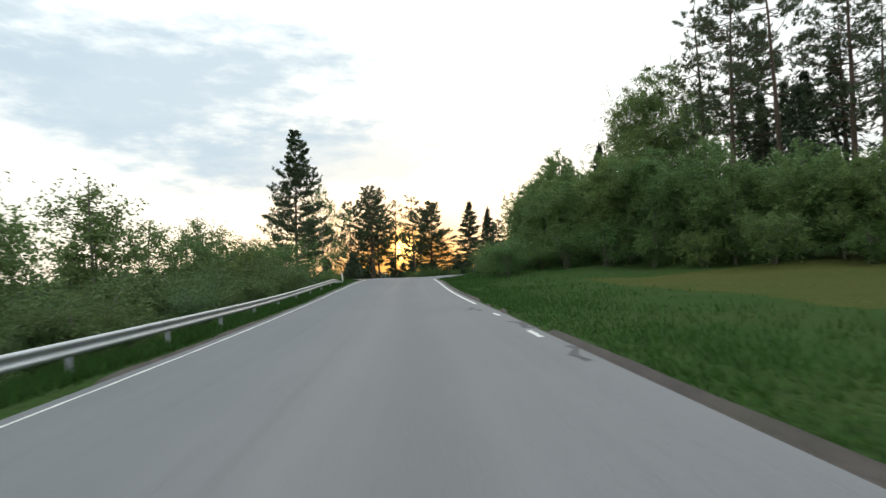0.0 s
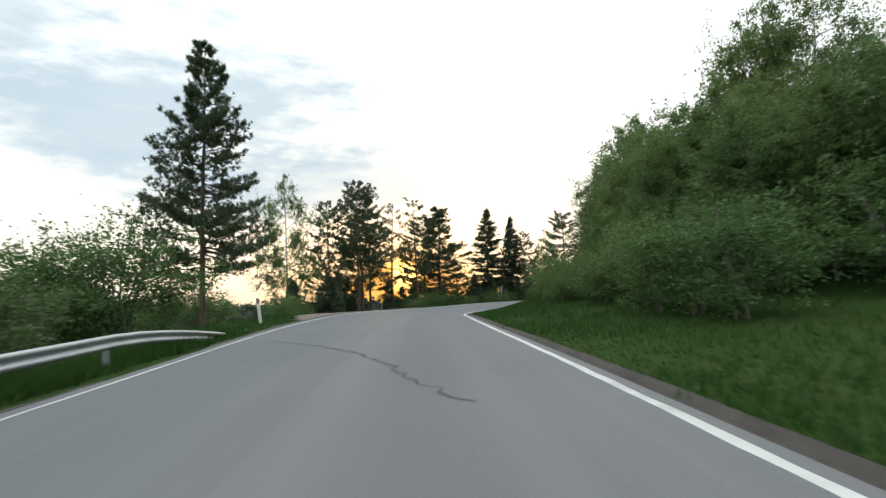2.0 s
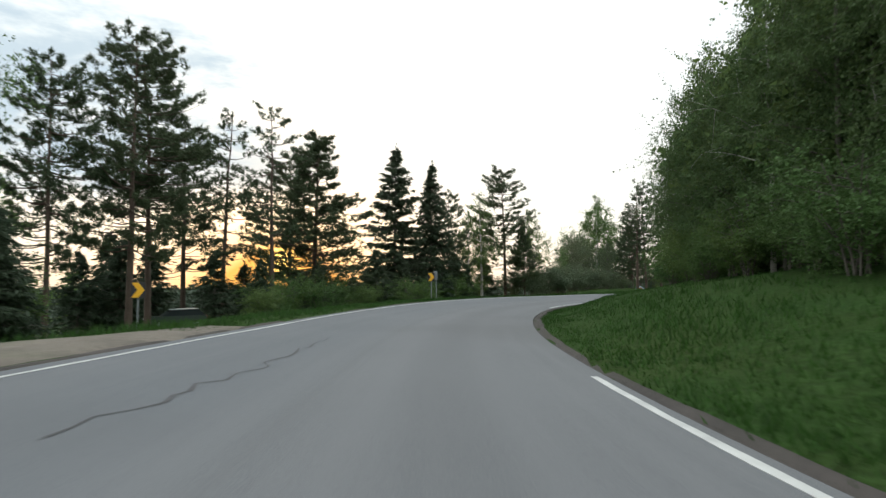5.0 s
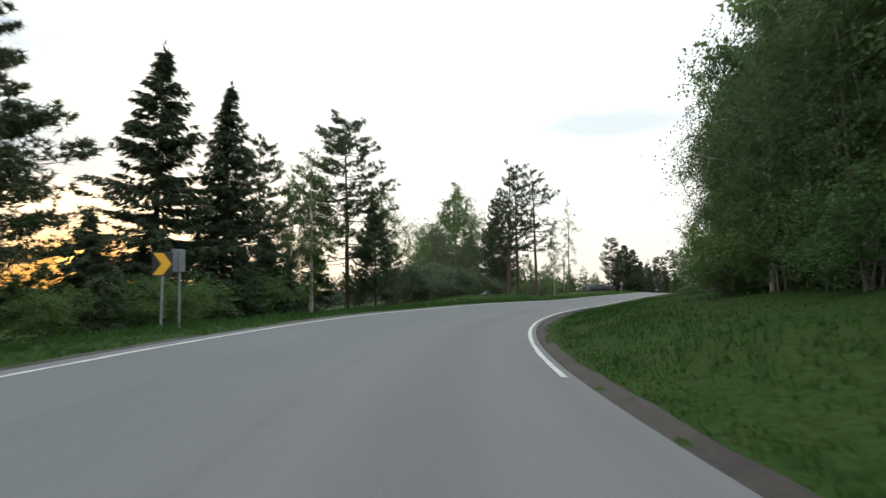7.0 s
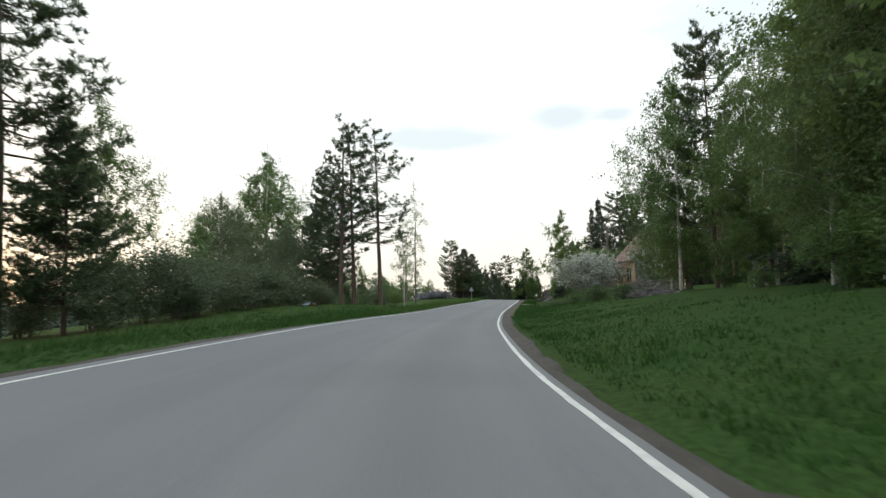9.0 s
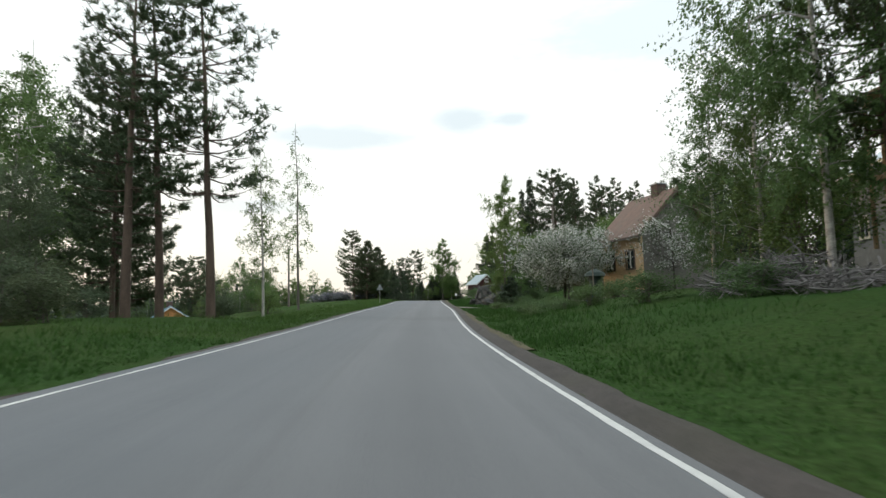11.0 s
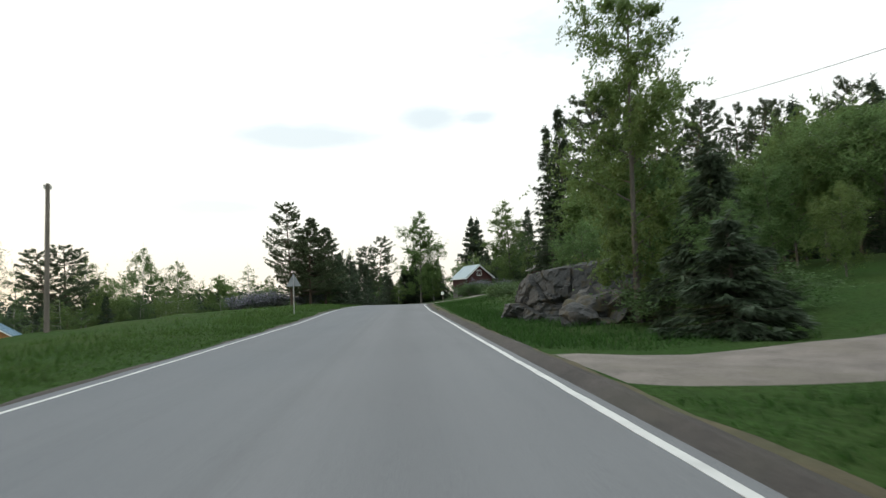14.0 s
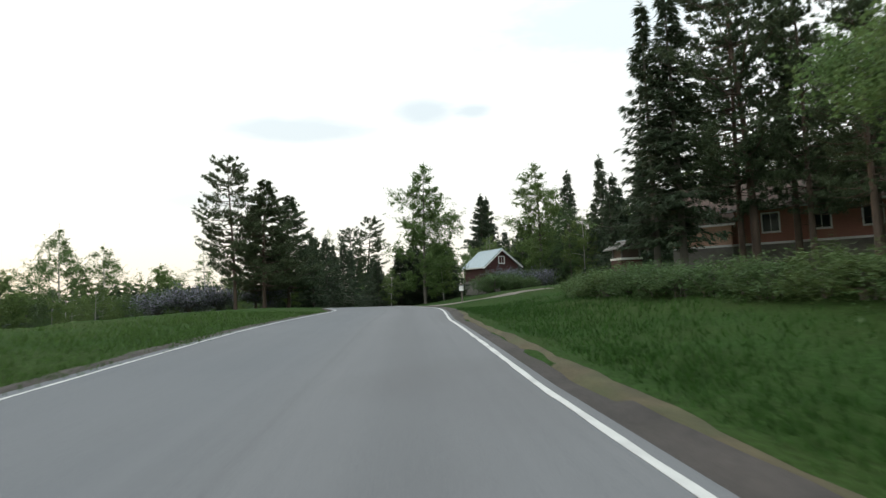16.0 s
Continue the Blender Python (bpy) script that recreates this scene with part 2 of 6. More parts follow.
def glass_material():
    m, t = material("window_glass")
    finish(t, nd(t, "ShaderNodeBsdfPrincipled", Base_Color=(0.03, 0.035, 0.04, 1), Roughness=0.06, IOR=1.5).outputs[0])
    return m


M["glass"] = glass_material()


def asphalt_material():
    m, t = material("worn_asphalt")
    big = grain(t, 0.22, 5)
    col = ramp(t, big, (0.113, 0.119, 0.130), (0.148, 0.155, 0.166), 0.3, 0.7)
    stone = grain(t, 95.0, 2)
    col = blend(t, 0.55, col, ramp(t, stone, (0.088, 0.090, 0.095), (0.195, 0.197, 0.20), 0.35, 0.65))
    place = nd(t, "ShaderNodeTexCoord").outputs["UV"]
    lat = nd(t, "ShaderNodeSeparateXYZ", Vector=place).outputs[0]
    streak = nd(t, "ShaderNodeTexNoise", Vector=nd(t, "ShaderNodeMapping", Vector=place, Scale=(2.6, 0.045, 1.0)).outputs[0], Scale=1.0, Detail=5.0, Roughness=0.6).outputs["Fac"]
    col = blend(t, nd(t, "ShaderNodeMapRange", Value=streak, i1=0.42, i2=0.68, i3=0.0, i4=0.5).outputs[0], col, (0.165, 0.168, 0.175))
    for track in (-3.6, -2.1, -0.75, 0.78):              # polished wheel tracks
        d = calc(t, "POWER", calc(t, "DIVIDE", calc(t, "SUBTRACT", lat, track), 0.33), 2.0)
        worn = calc(t, "MULTIPLY", calc(t, "EXPONENT", calc(t, "MULTIPLY", d, -1.0)), calc(t, "MULTIPLY", streak, 0.75))
        col = blend(t, worn, col, (0.152, 0.155, 0.163))
    seam = calc(t, "EXPONENT", calc(t, "MULTIPLY", calc(t, "POWER", calc(t, "DIVIDE", calc(t, "ADD", lat, 1.28), 0.07), 2.0), -1.0))
    col = blend(t, calc(t, "MULTIPLY", seam, calc(t, "MULTIPLY", streak, 0.28)), col, (0.08, 0.08, 0.082))
    patch = nd(t, "ShaderNodeMapRange", Value=grain(t, 0.09, 4), i1=0.56, i2=0.66, i3=0.0, i4=0.35).outputs[0]
    col = blend(t, patch, col, (0.10, 0.10, 0.103))
    oil = calc(t, "EXPONENT", calc(t, "MULTIPLY", calc(t, "POWER", calc(t, "DIVIDE", lat, 0.5), 2.0), -1.0))        # drip band between the wheels
    col = blend(t, calc(t, "MULTIPLY", oil, calc(t, "MULTIPLY", streak, 0.6)), col, (0.098, 0.100, 0.106))
    # bluish windscreen haze over the far lane, painted into the asphalt
    lane_haze = nd(t, "ShaderNodeMapRange", Value=lat, i1=-1.0, i2=-2.2, i3=0.0, i4=0.55).outputs[0]
    col = blend(t, calc(t, "MULTIPLY", lane_haze, grain(t, 0.16, 4)), col, (0.088, 0.102, 0.118))
    b = nd(t, "ShaderNodeBsdfPrincipled", Base_Color=col, Roughness=0.92, Specular_IOR_Level=0.3)
    t.links.new(nd(t, "ShaderNodeBump", Strength=0.5, Distance=0.006, Height=stone).outputs[0], b.inputs["Normal"])
    finish(t, b.outputs[0])
    return m


M["asphalt"] = asphalt_material()


def ground_material(name, lush, dry, soil, amount):
    m, t = material(name)
    col = ramp(t, grain(t, 0.35, 5), lush, tuple(0.6 * a + 0.4 * b for a, b in zip(lush, dry)), 0.35, 0.65)
    col = blend(t, nd(t, "ShaderNodeMapRange", Value=grain(t, 0.08, 4), i1=0.5, i2=0.68, i3=0.0, i4=amount).outputs[0], col, dry)
    col = blend(t, nd(t, "ShaderNodeMapRange", Value=grain(t, 1.7, 5), i1=0.58, i2=0.72, i3=0.0, i4=0.55).outputs[0], col, soil)
    tuft = grain(t, 9.0, 5)
    col = blend(t, 0.5, col, ramp(t, tuft, tuple(c * 0.45 for c in lush), tuple(c * 1.5 for c in lush), 0.35, 0.65))
    b = nd(t, "ShaderNodeBsdfPrincipled", Base_Color=col, Roughness=1.0, Specular_IOR_Level=0.05)
    t.links.new(nd(t, "ShaderNodeBump", Strength=0.9, Distance=0.12, Height=tuft).outputs[0], b.inputs["Normal"])
    finish(t, b.outputs[0])
    return m


M["ground"] = ground_material("grassy_ground", (0.027, 0.058, 0.015), (0.056, 0.058, 0.021), (0.022, 0.030, 0.012), 0.6)
M["field"] = ground_material("mown_field", (0.050, 0.064, 0.017), (0.085, 0.074, 0.026), (0.05, 0.055, 0.017), 0.9)


def rock_material(name, moss, cover):
    m, t = material(name)
    col = ramp(t, grain(t, 0.7, 5), (0.034, 0.035, 0.036), (0.072, 0.074, 0.074), 0.3, 0.7)
    col = blend(t, 0.5, col, ramp(t, grain(t, 7.0, 5), (0.026, 0.027, 0.028), (0.088, 0.090, 0.089), 0.3, 0.7))
    lichen = nd(t, "ShaderNodeMapRange", Value=grain(t, 2.3, 6), i1=0.68 - cover, i2=0.68, i3=0.0, i4=0.6 + cover).outputs[0]
    col = blend(t, lichen, col, moss)
    streaks = nd(t, "ShaderNodeMapRange", Value=grain(t, 1.6, 5, (1.0, 1.0, 0.18)), i1=0.5, i2=0.68, i3=0.0, i4=0.6).outputs[0]
    col = blend(t, streaks, col, (0.034, 0.034, 0.036))
    b = nd(t, "ShaderNodeBsdfPrincipled", Base_Color=col, Roughness=0.9)
    t.links.new(nd(t, "ShaderNodeBump", Strength=0.8, Distance=0.08, Height=grain(t, 5.0, 6)).outputs[0], b.inputs["Normal"])
    finish(t, b.outputs[0])
    return m


M["rock"] = rock_material("granite_outcrop", (0.072, 0.058, 0.036), 0.13)
M["mossrock"] = rock_material("mossy_granite", (0.082, 0.066, 0.028), 0.26)

# ------------------------------------------------------------ the road's line and the lie of the land
# metres along the lane, x, y, height of the road there, cross fall (up to the west)
LANE = [
    (-60, 6.3, -60.7, -0.30, -0.05), (0, 2.07, -0.92, -0.36, -0.055), (13, 1.10, 12.05, -0.35, -0.052), (26, -0.03, 25.00, -0.28, -0.050),
    (39, -0.93, 37.97, -0.08, -0.029), (52, -1.70, 50.95, 0.02, 0.008), (65, -1.75, 63.95, -0.12, 0.043), (78, -0.19, 76.87, -0.35, 0.047),
    (91, 2.95, 89.47, -0.43, 0.044), (104, 8.07, 101.40, -0.48, 0.055), (117, 15.05, 112.35, -0.57, 0.064), (130, 23.54, 122.19, -0.62, 0.056),
    (143, 32.92, 131.19, -0.66, 0.056), (156, 42.68, 139.78, -0.75, 0.052), (169, 52.74, 148.01, -0.74, 0.034), (195, 73.50, 163.65, -0.44, 0.022),
    (221, 94.22, 179.35, -0.31, 0.020), (247, 115.2, 194.7, -0.10, 0.02), (265, 129.7, 205.4, -0.22, 0.02), (284, 143.0, 218.9, -0.50, 0.02), (345, 191.5, 253.0, -2.5, 0.02)]
LANE = np.array(LANE)
LINE_R, LINE_L = 2.0, -4.45          # the painted edge lines, beside the lane's line


def smooth_line(rows, step):
    """Points every step along a smooth curve through the rows (first column: metres along)."""
    s = rows[:, 0]
    slope = np.gradient(rows[:, 1:], s, axis=0)
    at = np.arange(s[0], s[-1] + 1e-6, step)
    i = np.clip(np.searchsorted(s, at, side="right") - 1, 0, len(s) - 2)
    h = (s[i + 1] - s[i])[:, None]
    u = ((at - s[i])[:, None]) / h
    a, b = rows[i, 1:], rows[i + 1, 1:]
    out = (2 * u**3 - 3 * u**2 + 1) * a + (u**3 - 2 * u**2 + u) * h * slope[i] + (3 * u**2 - 2 * u**3) * b + (u**3 - u**2) * h * slope[i + 1]
    return at, out


AT, RUN = smooth_line(LANE, 1.0)
HEAD = np.gradient(RUN[:, :2], axis=0)
HEAD /= np.linalg.norm(HEAD, axis=1)[:, None]


def along(s, lat=0.0, up=0.0):
    """The place at s metres along the lane and lat metres to its right, on the road's plane."""
    x, y, z, fall, hx, hy = (np.interp(s, AT, c) for c in (*RUN.T, *HEAD.T))
    return np.array([x + lat * hy, y - lat * hx, z - np.clip(lat, -6.5, 4.0) * fall + up])


def heading(s):
    return math.degrees(math.atan2(np.interp(s, AT, HEAD[:, 1]), np.interp(s, AT, HEAD[:, 0])))


def beside(x, y):
    """How far along and how far to the right of the lane the places lie."""
    x, y = np.atleast_1d(np.asarray(x, float)), np.atleast_1d(np.asarray(y, float))
    s, lat = np.empty(len(x)), np.empty(len(x))
    for k in range(0, len(x), 20000):
        d = (x[k:k + 20000, None] - RUN[None, ::2, 0]) ** 2 + (y[k:k + 20000, None] - RUN[None, ::2, 1]) ** 2
        i = np.argmin(d, 1) * 2
        dx, dy = x[k:k + 20000] - RUN[i, 0], y[k:k + 20000] - RUN[i, 1]
        s[k:k + 20000] = AT[i] + dx * HEAD[i, 0] + dy * HEAD[i, 1]
        lat[k:k + 20000] = dx * HEAD[i, 1] - dy * HEAD[i, 0]
    return s, lat


OUT = np.array([0.0, 1.2, 3.0, 7.0, 14.0, 28.0, 60.0])      # metres out from the road's edge
RISE_S = np.array([-30, 15, 34, 52, 70, 92, 112, 132, 152, 166, 178, 187, 200, 225, 245, 280])
RISE_R = np.array([
    [0, -.15, -.30, -.3, -.2, .0, 3.5], [0, -.15, -.3, -.3, -.2, .1, 4.5], [0, -.1, -.2, .05, .3, 1.6, 8.5], [0, .0, .1, .5, 1.6, 5.5, 10],
    [0, .05, .4, 1.0, 2.6, 6, 10], [0, .15, .8, 1.6, 2.6, 5, 8], [0, .12, .7, 1.5, 2.3, 3.2, 4], [0, .08, .5, 1.3, 2.0, 2.6, 3],
    [0, .06, .3, 1.0, 1.8, 2.4, 3], [0, .03, .2, .85, 1.75, 2.3, 3], [0, .0, .12, .7, 1.7, 2.2, 3], [0, -.03, .02, .4, 1.2, 1.9, 3], [0, -.08, -.16, -.1, .4, 1.3, 3], [0, -.14, -.38, -.35, 1.0, 2.4, 4],
    [0, -.03, .05, .5, 1.3, 2.2, 3.5], [0, -.03, .05, .5, 1.2, 2.0, 3.5]])
RISE_L = np.array([
    [0, -.10, -.7, -2.6, -3.6, -4.2, -6], [0, -.10, -.7, -2.6, -3.6, -4.2, -6], [0, -.10, -.5, -2.2, -3.2, -4, -6], [0, -.02, -.1, -.5, -1.8, -3.5, -6],
    [0, .0, -.02, -.2, -1.0, -3.2, -6], [0, .03, -.1, -.8, -1.6, -2.5, -6], [0, .03, -.12, -.9, -1.6, -2.4, -6], [0, .03, -.1, -.7, -1.4, -2.6, -6],
    [0, .03, .05, .05, -.4, -2.0, -7], [0, .03, .15, .45, .5, -1.0, -7], [0, .03, .14, .5, .5, -1.6, -8], [0, .02, -.03, -.3, -1.1, -3.1, -8], [0, .03, .02, -.3, -1.1, -3.1, -8], [0, .06, .15, .2, -.1, -1.8, -6.5],
    [0, .06, .2, .3, .1, -2.5, -6.5], [0, .05, .2, .3, .2, -.6, -6.5]])


def lie(x, y):
    """The height of the open ground at the places, before the road is laid."""
    x, y = np.atleast_1d(np.asarray(x, float)), np.atleast_1d(np.asarray(y, float))
    s, lat = beside(x, y)
    z, fall = np.interp(s, AT, RUN[:, 2]), np.interp(s, AT, RUN[:, 3])
    right, left = lat > 2.35, lat < -4.75
    out = np.where(right, lat - 2.35, np.where(left, -4.75 - lat, 0.0))
    k = np.clip(np.interp(s, RISE_S, np.arange(len(RISE_S))), 0, len(RISE_S) - 1.001)
    i, u = k.astype(int), k - k.astype(int)
    j = np.clip(np.interp(out, OUT, np.arange(len(OUT))), 0, len(OUT) - 1.001)
    a, v = j.astype(int), j - j.astype(int)
    rise = np.zeros(len(s))
    for table, side in ((RISE_R, right), (RISE_L, left)):
        r = (table[i, a] * (1 - v) + table[i, a + 1] * v) * (1 - u) + (table[i + 1, a] * (1 - v) + table[i + 1, a + 1] * v) * u
        rise = np.where(side, r, rise)
    far = np.clip((out - 60) / 200.0, 0, 1)
    rise = rise + np.where(left, -9.0 * far, 4.0 * far)
    wave = 0.10 * np.sin(x * 0.9 + y * 0.37) * np.sin(y * 0.71 - x * 0.23) * np.clip((out - 1.5) / 5, 0, 1)
    edge = z - np.clip(lat, -4.75, 2.35) * fall
    return edge + rise + wave - np.where(out > 0, 0.03, 0.12)


def ground_at(x, y):
    return float(lie([x], [y])[0])


def mesh_from(name, verts, faces, mat, smooth=False):
    me = bpy.data.meshes.new(name)
    faces = np.asarray(faces, np.int32)
    n, k = faces.shape
    me.vertices.add(len(verts))
    me.vertices.foreach_set("co", np.asarray(verts, np.float32).ravel())
    me.loops.add(n * k)
    me.loops.foreach_set("vertex_index", faces.ravel())
    me.polygons.add(n)
    me.polygons.foreach_set("loop_start", np.arange(0, n * k, k, dtype=np.int32))
    me.polygons.foreach_set("use_smooth", np.full(n, smooth))
    me.update(calc_edges=True)
    me.materials.append(M[mat])
    return me


def axis_steps(lo, hi, step):
    fine = np.arange(lo, hi + step / 2, step)
    grow = np.cumsum(step * 1.22 ** np.arange(1, 33))
    grow = grow[grow < 3500]
    return np.concatenate([lo - grow[::-1], fine, hi + grow])


gx, gy = axis_steps(-46.0, 170.0, 1.25), axis_steps(-24.0, 250.0, 1.25)
XX, YY = np.meshgrid(gx, gy, indexing="ij")
ZZ = lie(XX.ravel(), YY.ravel())
ids = np.arange(XX.size).reshape(XX.shape)
quads = np.stack([ids[:-1, :-1], ids[1:, :-1], ids[1:, 1:], ids[:-1, 1:]], -1).reshape(-1, 4)
ground = new("ground", mesh_from("ground", np.stack([XX.ravel(), YY.ravel(), ZZ], -1), quads, "ground", True))
tagged(ground, "rough green grassy ground falling to a wooded valley", "ground", kind="structure")


def narrowing(s):
    """How far the right edge of the road draws in towards the lane's line."""
    return float(np.interp(s, [-60, 100, 125, 160, 218, 226, 234, 248, 256, 264, 345], [0, 0, -0.28, 0, 0, -0.1, -0.35, -0.40, -0.20, 0, 0]))


def leftward(s):
    """How far the left edge stands in from its usual place at the start."""
    return float(np.interp(s, [4, 24, 78, 86, 94, 205, 222, 235, 245, 256, 268], [0.22, 0.0, 0.0, 0.14, 0.0, 0.0, -0.12, -0.55, -0.65, -0.4, 0.0]))


def strip(name, mat, s0, s1, lats, lift, step=1.0, label="", category="", land=False, wob=0.0, parent=None):
    """A band along the road through the given distances from the lane's line, with a small thickness at its sides."""
    ss = np.arange(s0, s1 + step / 2, step)
    rng = np.random.default_rng(int(abs(s0) * 7 + abs(lats[0]) * 100))
    rows = []
    for s in ss:
        w = [(rng.random() - 0.5) * wob if q in (0, len(lats) - 1) else 0.0 for q in range(len(lats))]
        pts = [along(s, l + d + (narrowing(s) if l > 1 else leftward(s) if l < -4 else 0.0), lift) for l, d in zip(lats, w)]
        if land:
            for q in pts:
                q[2] = max(ground_at(q[0], q[1]), -99) + lift
        rows.append([pts[0] - (0, 0, 0.12), *pts, pts[-1] - (0, 0, 0.12)])
    v = np.array(rows)
    n, k = v.shape[:2]
    idx = np.arange(n * k).reshape(n, k)
    f = np.stack([idx[:-1, :-1], idx[:-1, 1:], idx[1:, 1:], idx[1:, :-1]], -1).reshape(-1, 4)
    ob = new(name, mesh_from(name, v.reshape(-1, 3), f, mat, False))
    across, down = np.broadcast_to([lats[0], *lats, lats[-1]], (n, k)).ravel(), np.repeat(ss, k)
    ob.data.uv_layers.new(name="place").data.foreach_set("uv", np.stack([across[f.ravel()], down[f.ravel()]], -1).astype(np.float32).ravel())
    if parent:
        ob.parent = parent
    else:
        tagged(ob, label, category, kind="structure")
    return ob


road = strip("road", "asphalt", -58, 344, [-4.72, -3.2, -1.2, 0.8, 2.19], 0.0, 1.0, "worn grey asphalt two-lane country road", "road")


def verge(name, mat, s0, s1, side, rows, lift, label, seed, uneven=0.25):
    """Loose ground along the road: rows of (metres out from the asphalt, height over the land); its outer edge wanders."""
    rng = np.random.default_rng(seed)
    ss = np.arange(s0, s1 + 0.2, 0.4)
    ph = rng.uniform(0, 6.28, 5)
    wander = sum(np.sin(ss * q + p) * a for q, p, a in zip((0.11, 0.37, 0.9, 2.3, 5.1), ph, (0.5, 0.35, 0.3, 0.22, 0.12))) * uneven
    P = []
    for j, (out, up) in enumerate(rows):
        k = j / (len(rows) - 1)
        lat = np.array([(2.17 + narrowing(s) + (out + w * k) * float(np.interp(s, [40, 80, 100, 125, 175], [0.24, 0.26, 0.36, 0.5, 0.62]))) if side > 0 else (-4.70 - out - w * k + leftward(s)) for s, w in zip(ss, wander)])
        q = np.array([along(s, l) for s, l in zip(ss, lat)])
        z = q[:, 2] + up if out == 0 else np.maximum(lie(q[:, 0], q[:, 1]) + up, q[:, 2] - 0.03 - 0.25 * out + min(0.0, up) * 2)
        P.append(np.stack([q[:, 0], q[:, 1], z], 1))
    v = np.stack(P, 1)
    n, k = v.shape[:2]
    i = np.arange(n * k).reshape(n, k)
    f = np.stack([i[:-1, :-1], i[:-1, 1:], i[1:, 1:], i[1:, :-1]], -1).reshape(-1, 4)
    if side < 0:
        f = f[:, ::-1]
    return tagged(new(name, mesh_from(name, v.reshape(-1, 3), f, mat, True)), label, "shoulder", kind="structure")


verge("pavement_edge", "shoulder", -58, 344, 1, [(0.0, -0.012), (0.2, 0.08), (0.5, 0.09), (0.85, 0.06), (1.1, -0.12)], 0, "dark brown gravel shoulder beside the road", 1)
verge("dry_verge", "dryverge", 165, 344, 1, [(0.55, 0.0), (0.8, 0.035), (1.15, 0.045), (1.5, -0.1)], 0, "dry reddish brown grass along the gravel shoulder", 2, 0.4)
verge("pavement_edge", "shoulder", -58, 344, -1, [(0.0, -0.015), (0.08, 0.04), (0.18, 0.04), (0.34, -0.12)], 0, "narrow brown gravel shoulder beside the road", 3)
road_paint = new("edge_lines")
tagged(road_paint, "white painted edge lines, worn in places", "road marking", kind="structure")
for s0, s1 in ((24, 80), (107, 340)):
    strip("edge_line", "line", s0, s1, [LINE_R - 0.050, LINE_R + 0.050], 0.005, 0.5, parent=road_paint, wob=0.02)
for s0, s1 in ((9.0, 9.9), (13.2, 14.0), (17.5, 24.0)):
    strip("edge_line", "line", s0, s1, [LINE_R - 0.043, LINE_R + 0.043], 0.005, 0.25, parent=road_paint, wob=0.03)
strip("edge_line", "line", -58, 340, [LINE_L - 0.030, LINE_L + 0.030], 0.005, 0.5, parent=road_paint, wob=0.02)

# ------------------------------------------------------------ trees and shrubs


def part(name, me, parent, label=""):
    ob = new(name, me)
    ob.parent = parent
    return tagged(ob, label)


def unit(v):
    return v / np.maximum(np.linalg.norm(v, axis=-1, keepdims=True), 1e-9)


class Wood:
    """Tapered limbs, gathered into one mesh."""

    def __init__(self):
        self.v, self.f, self.n = [], [], 0

    def limb(self, pts, r0, r1, k=5):
        pts = np.asarray(pts, float)
        n = len(pts)
        d = unit(np.gradient(pts, axis=0))
        side = unit(np.cross(d, np.where(np.abs(d[:, 2:3]) > 0.9, [[1.0, 0, 0]], [[0, 0, 1.0]])))
        up = np.cross(side, d)
        r = np.linspace(r0, r1, n)[:, None, None]
        a = np.linspace(0, 2 * np.pi, k, endpoint=False)[None, :, None]
        ring = pts[:, None] + r * (np.cos(a) * side[:, None] + np.sin(a) * up[:, None])
        i = np.arange(n * k).reshape(n, k) + self.n
        j = np.roll(i, -1, 1)
        self.f.append(np.stack([i[:-1], j[:-1], j[1:], i[1:]], -1).reshape(-1, 4))
        self.v.append(ring.reshape(-1, 3))
        self.n += n * k

    def mesh(self, name, mat):
        return mesh_from(name, np.concatenate(self.v), np.concatenate(self.f), mat, True)


def blades(rng, c, d, length, width, droop=0.0):
    """One pointed blade at each place c along the way d."""
    n = len(c)
    d = unit(d + rng.normal(0, 0.05, (n, 3)))
    side = unit(np.cross(d, unit(rng.normal(0, 1, (n, 3)))))
    L = (length * rng.uniform(0.7, 1.3, n))[:, None]
    W = (width * rng.uniform(0.7, 1.3, n))[:, None]
    tip = c + d * L + np.array([0, 0, -1.0]) * droop * L
    v = np.stack([c - side * W / 2, c + side * W / 2, tip], 1).reshape(-1, 3)
    return v, np.arange(3 * n).reshape(n, 3)


def leaves(rng, c, d, length, width):
    """A leaf at each place c along the way d."""
    n = len(c)
    d = unit(d)
    side = unit(np.cross(d, unit(rng.normal(0, 1, (n, 3)))))
    L = (length * rng.uniform(0.6, 1.35, n))[:, None]
    W = (width * rng.uniform(0.6, 1.35, n))[:, None]
    v = np.stack([c - side * W * 0.62 + d * L * 0.15, c + side * W * 0.62, c + d * L], 1).reshape(-1, 3)
    return v, np.arange(3 * n).reshape(n, 3)


def finish_tree(name, wood, bark, v, f, crown_mat, label, category):
    ob = new(name)
    part("trunk", wood.mesh("trunk", bark), ob)
    part("crown", mesh_from("crown", v, f, crown_mat), ob)
    return tagged(ob, label, category)


def bent_trunk(rng, h, wobble, n=12):
    z = np.linspace(-0.25, h, n)
    u = np.clip(z / h, 0, 1)
    a, b = rng.normal(0, wobble, 2), rng.normal(0, wobble * 0.4, (n, 2)).cumsum(0) * 0.3
    xy = u[:, None] ** 1.5 * a + b * u[:, None]
    return np.concatenate([xy, z[:, None]], 1)


def at_height(trunk, z):
    return np.array([np.interp(z, trunk[:, 2], trunk[:, 0]), np.interp(z, trunk[:, 2], trunk[:, 1]), z])


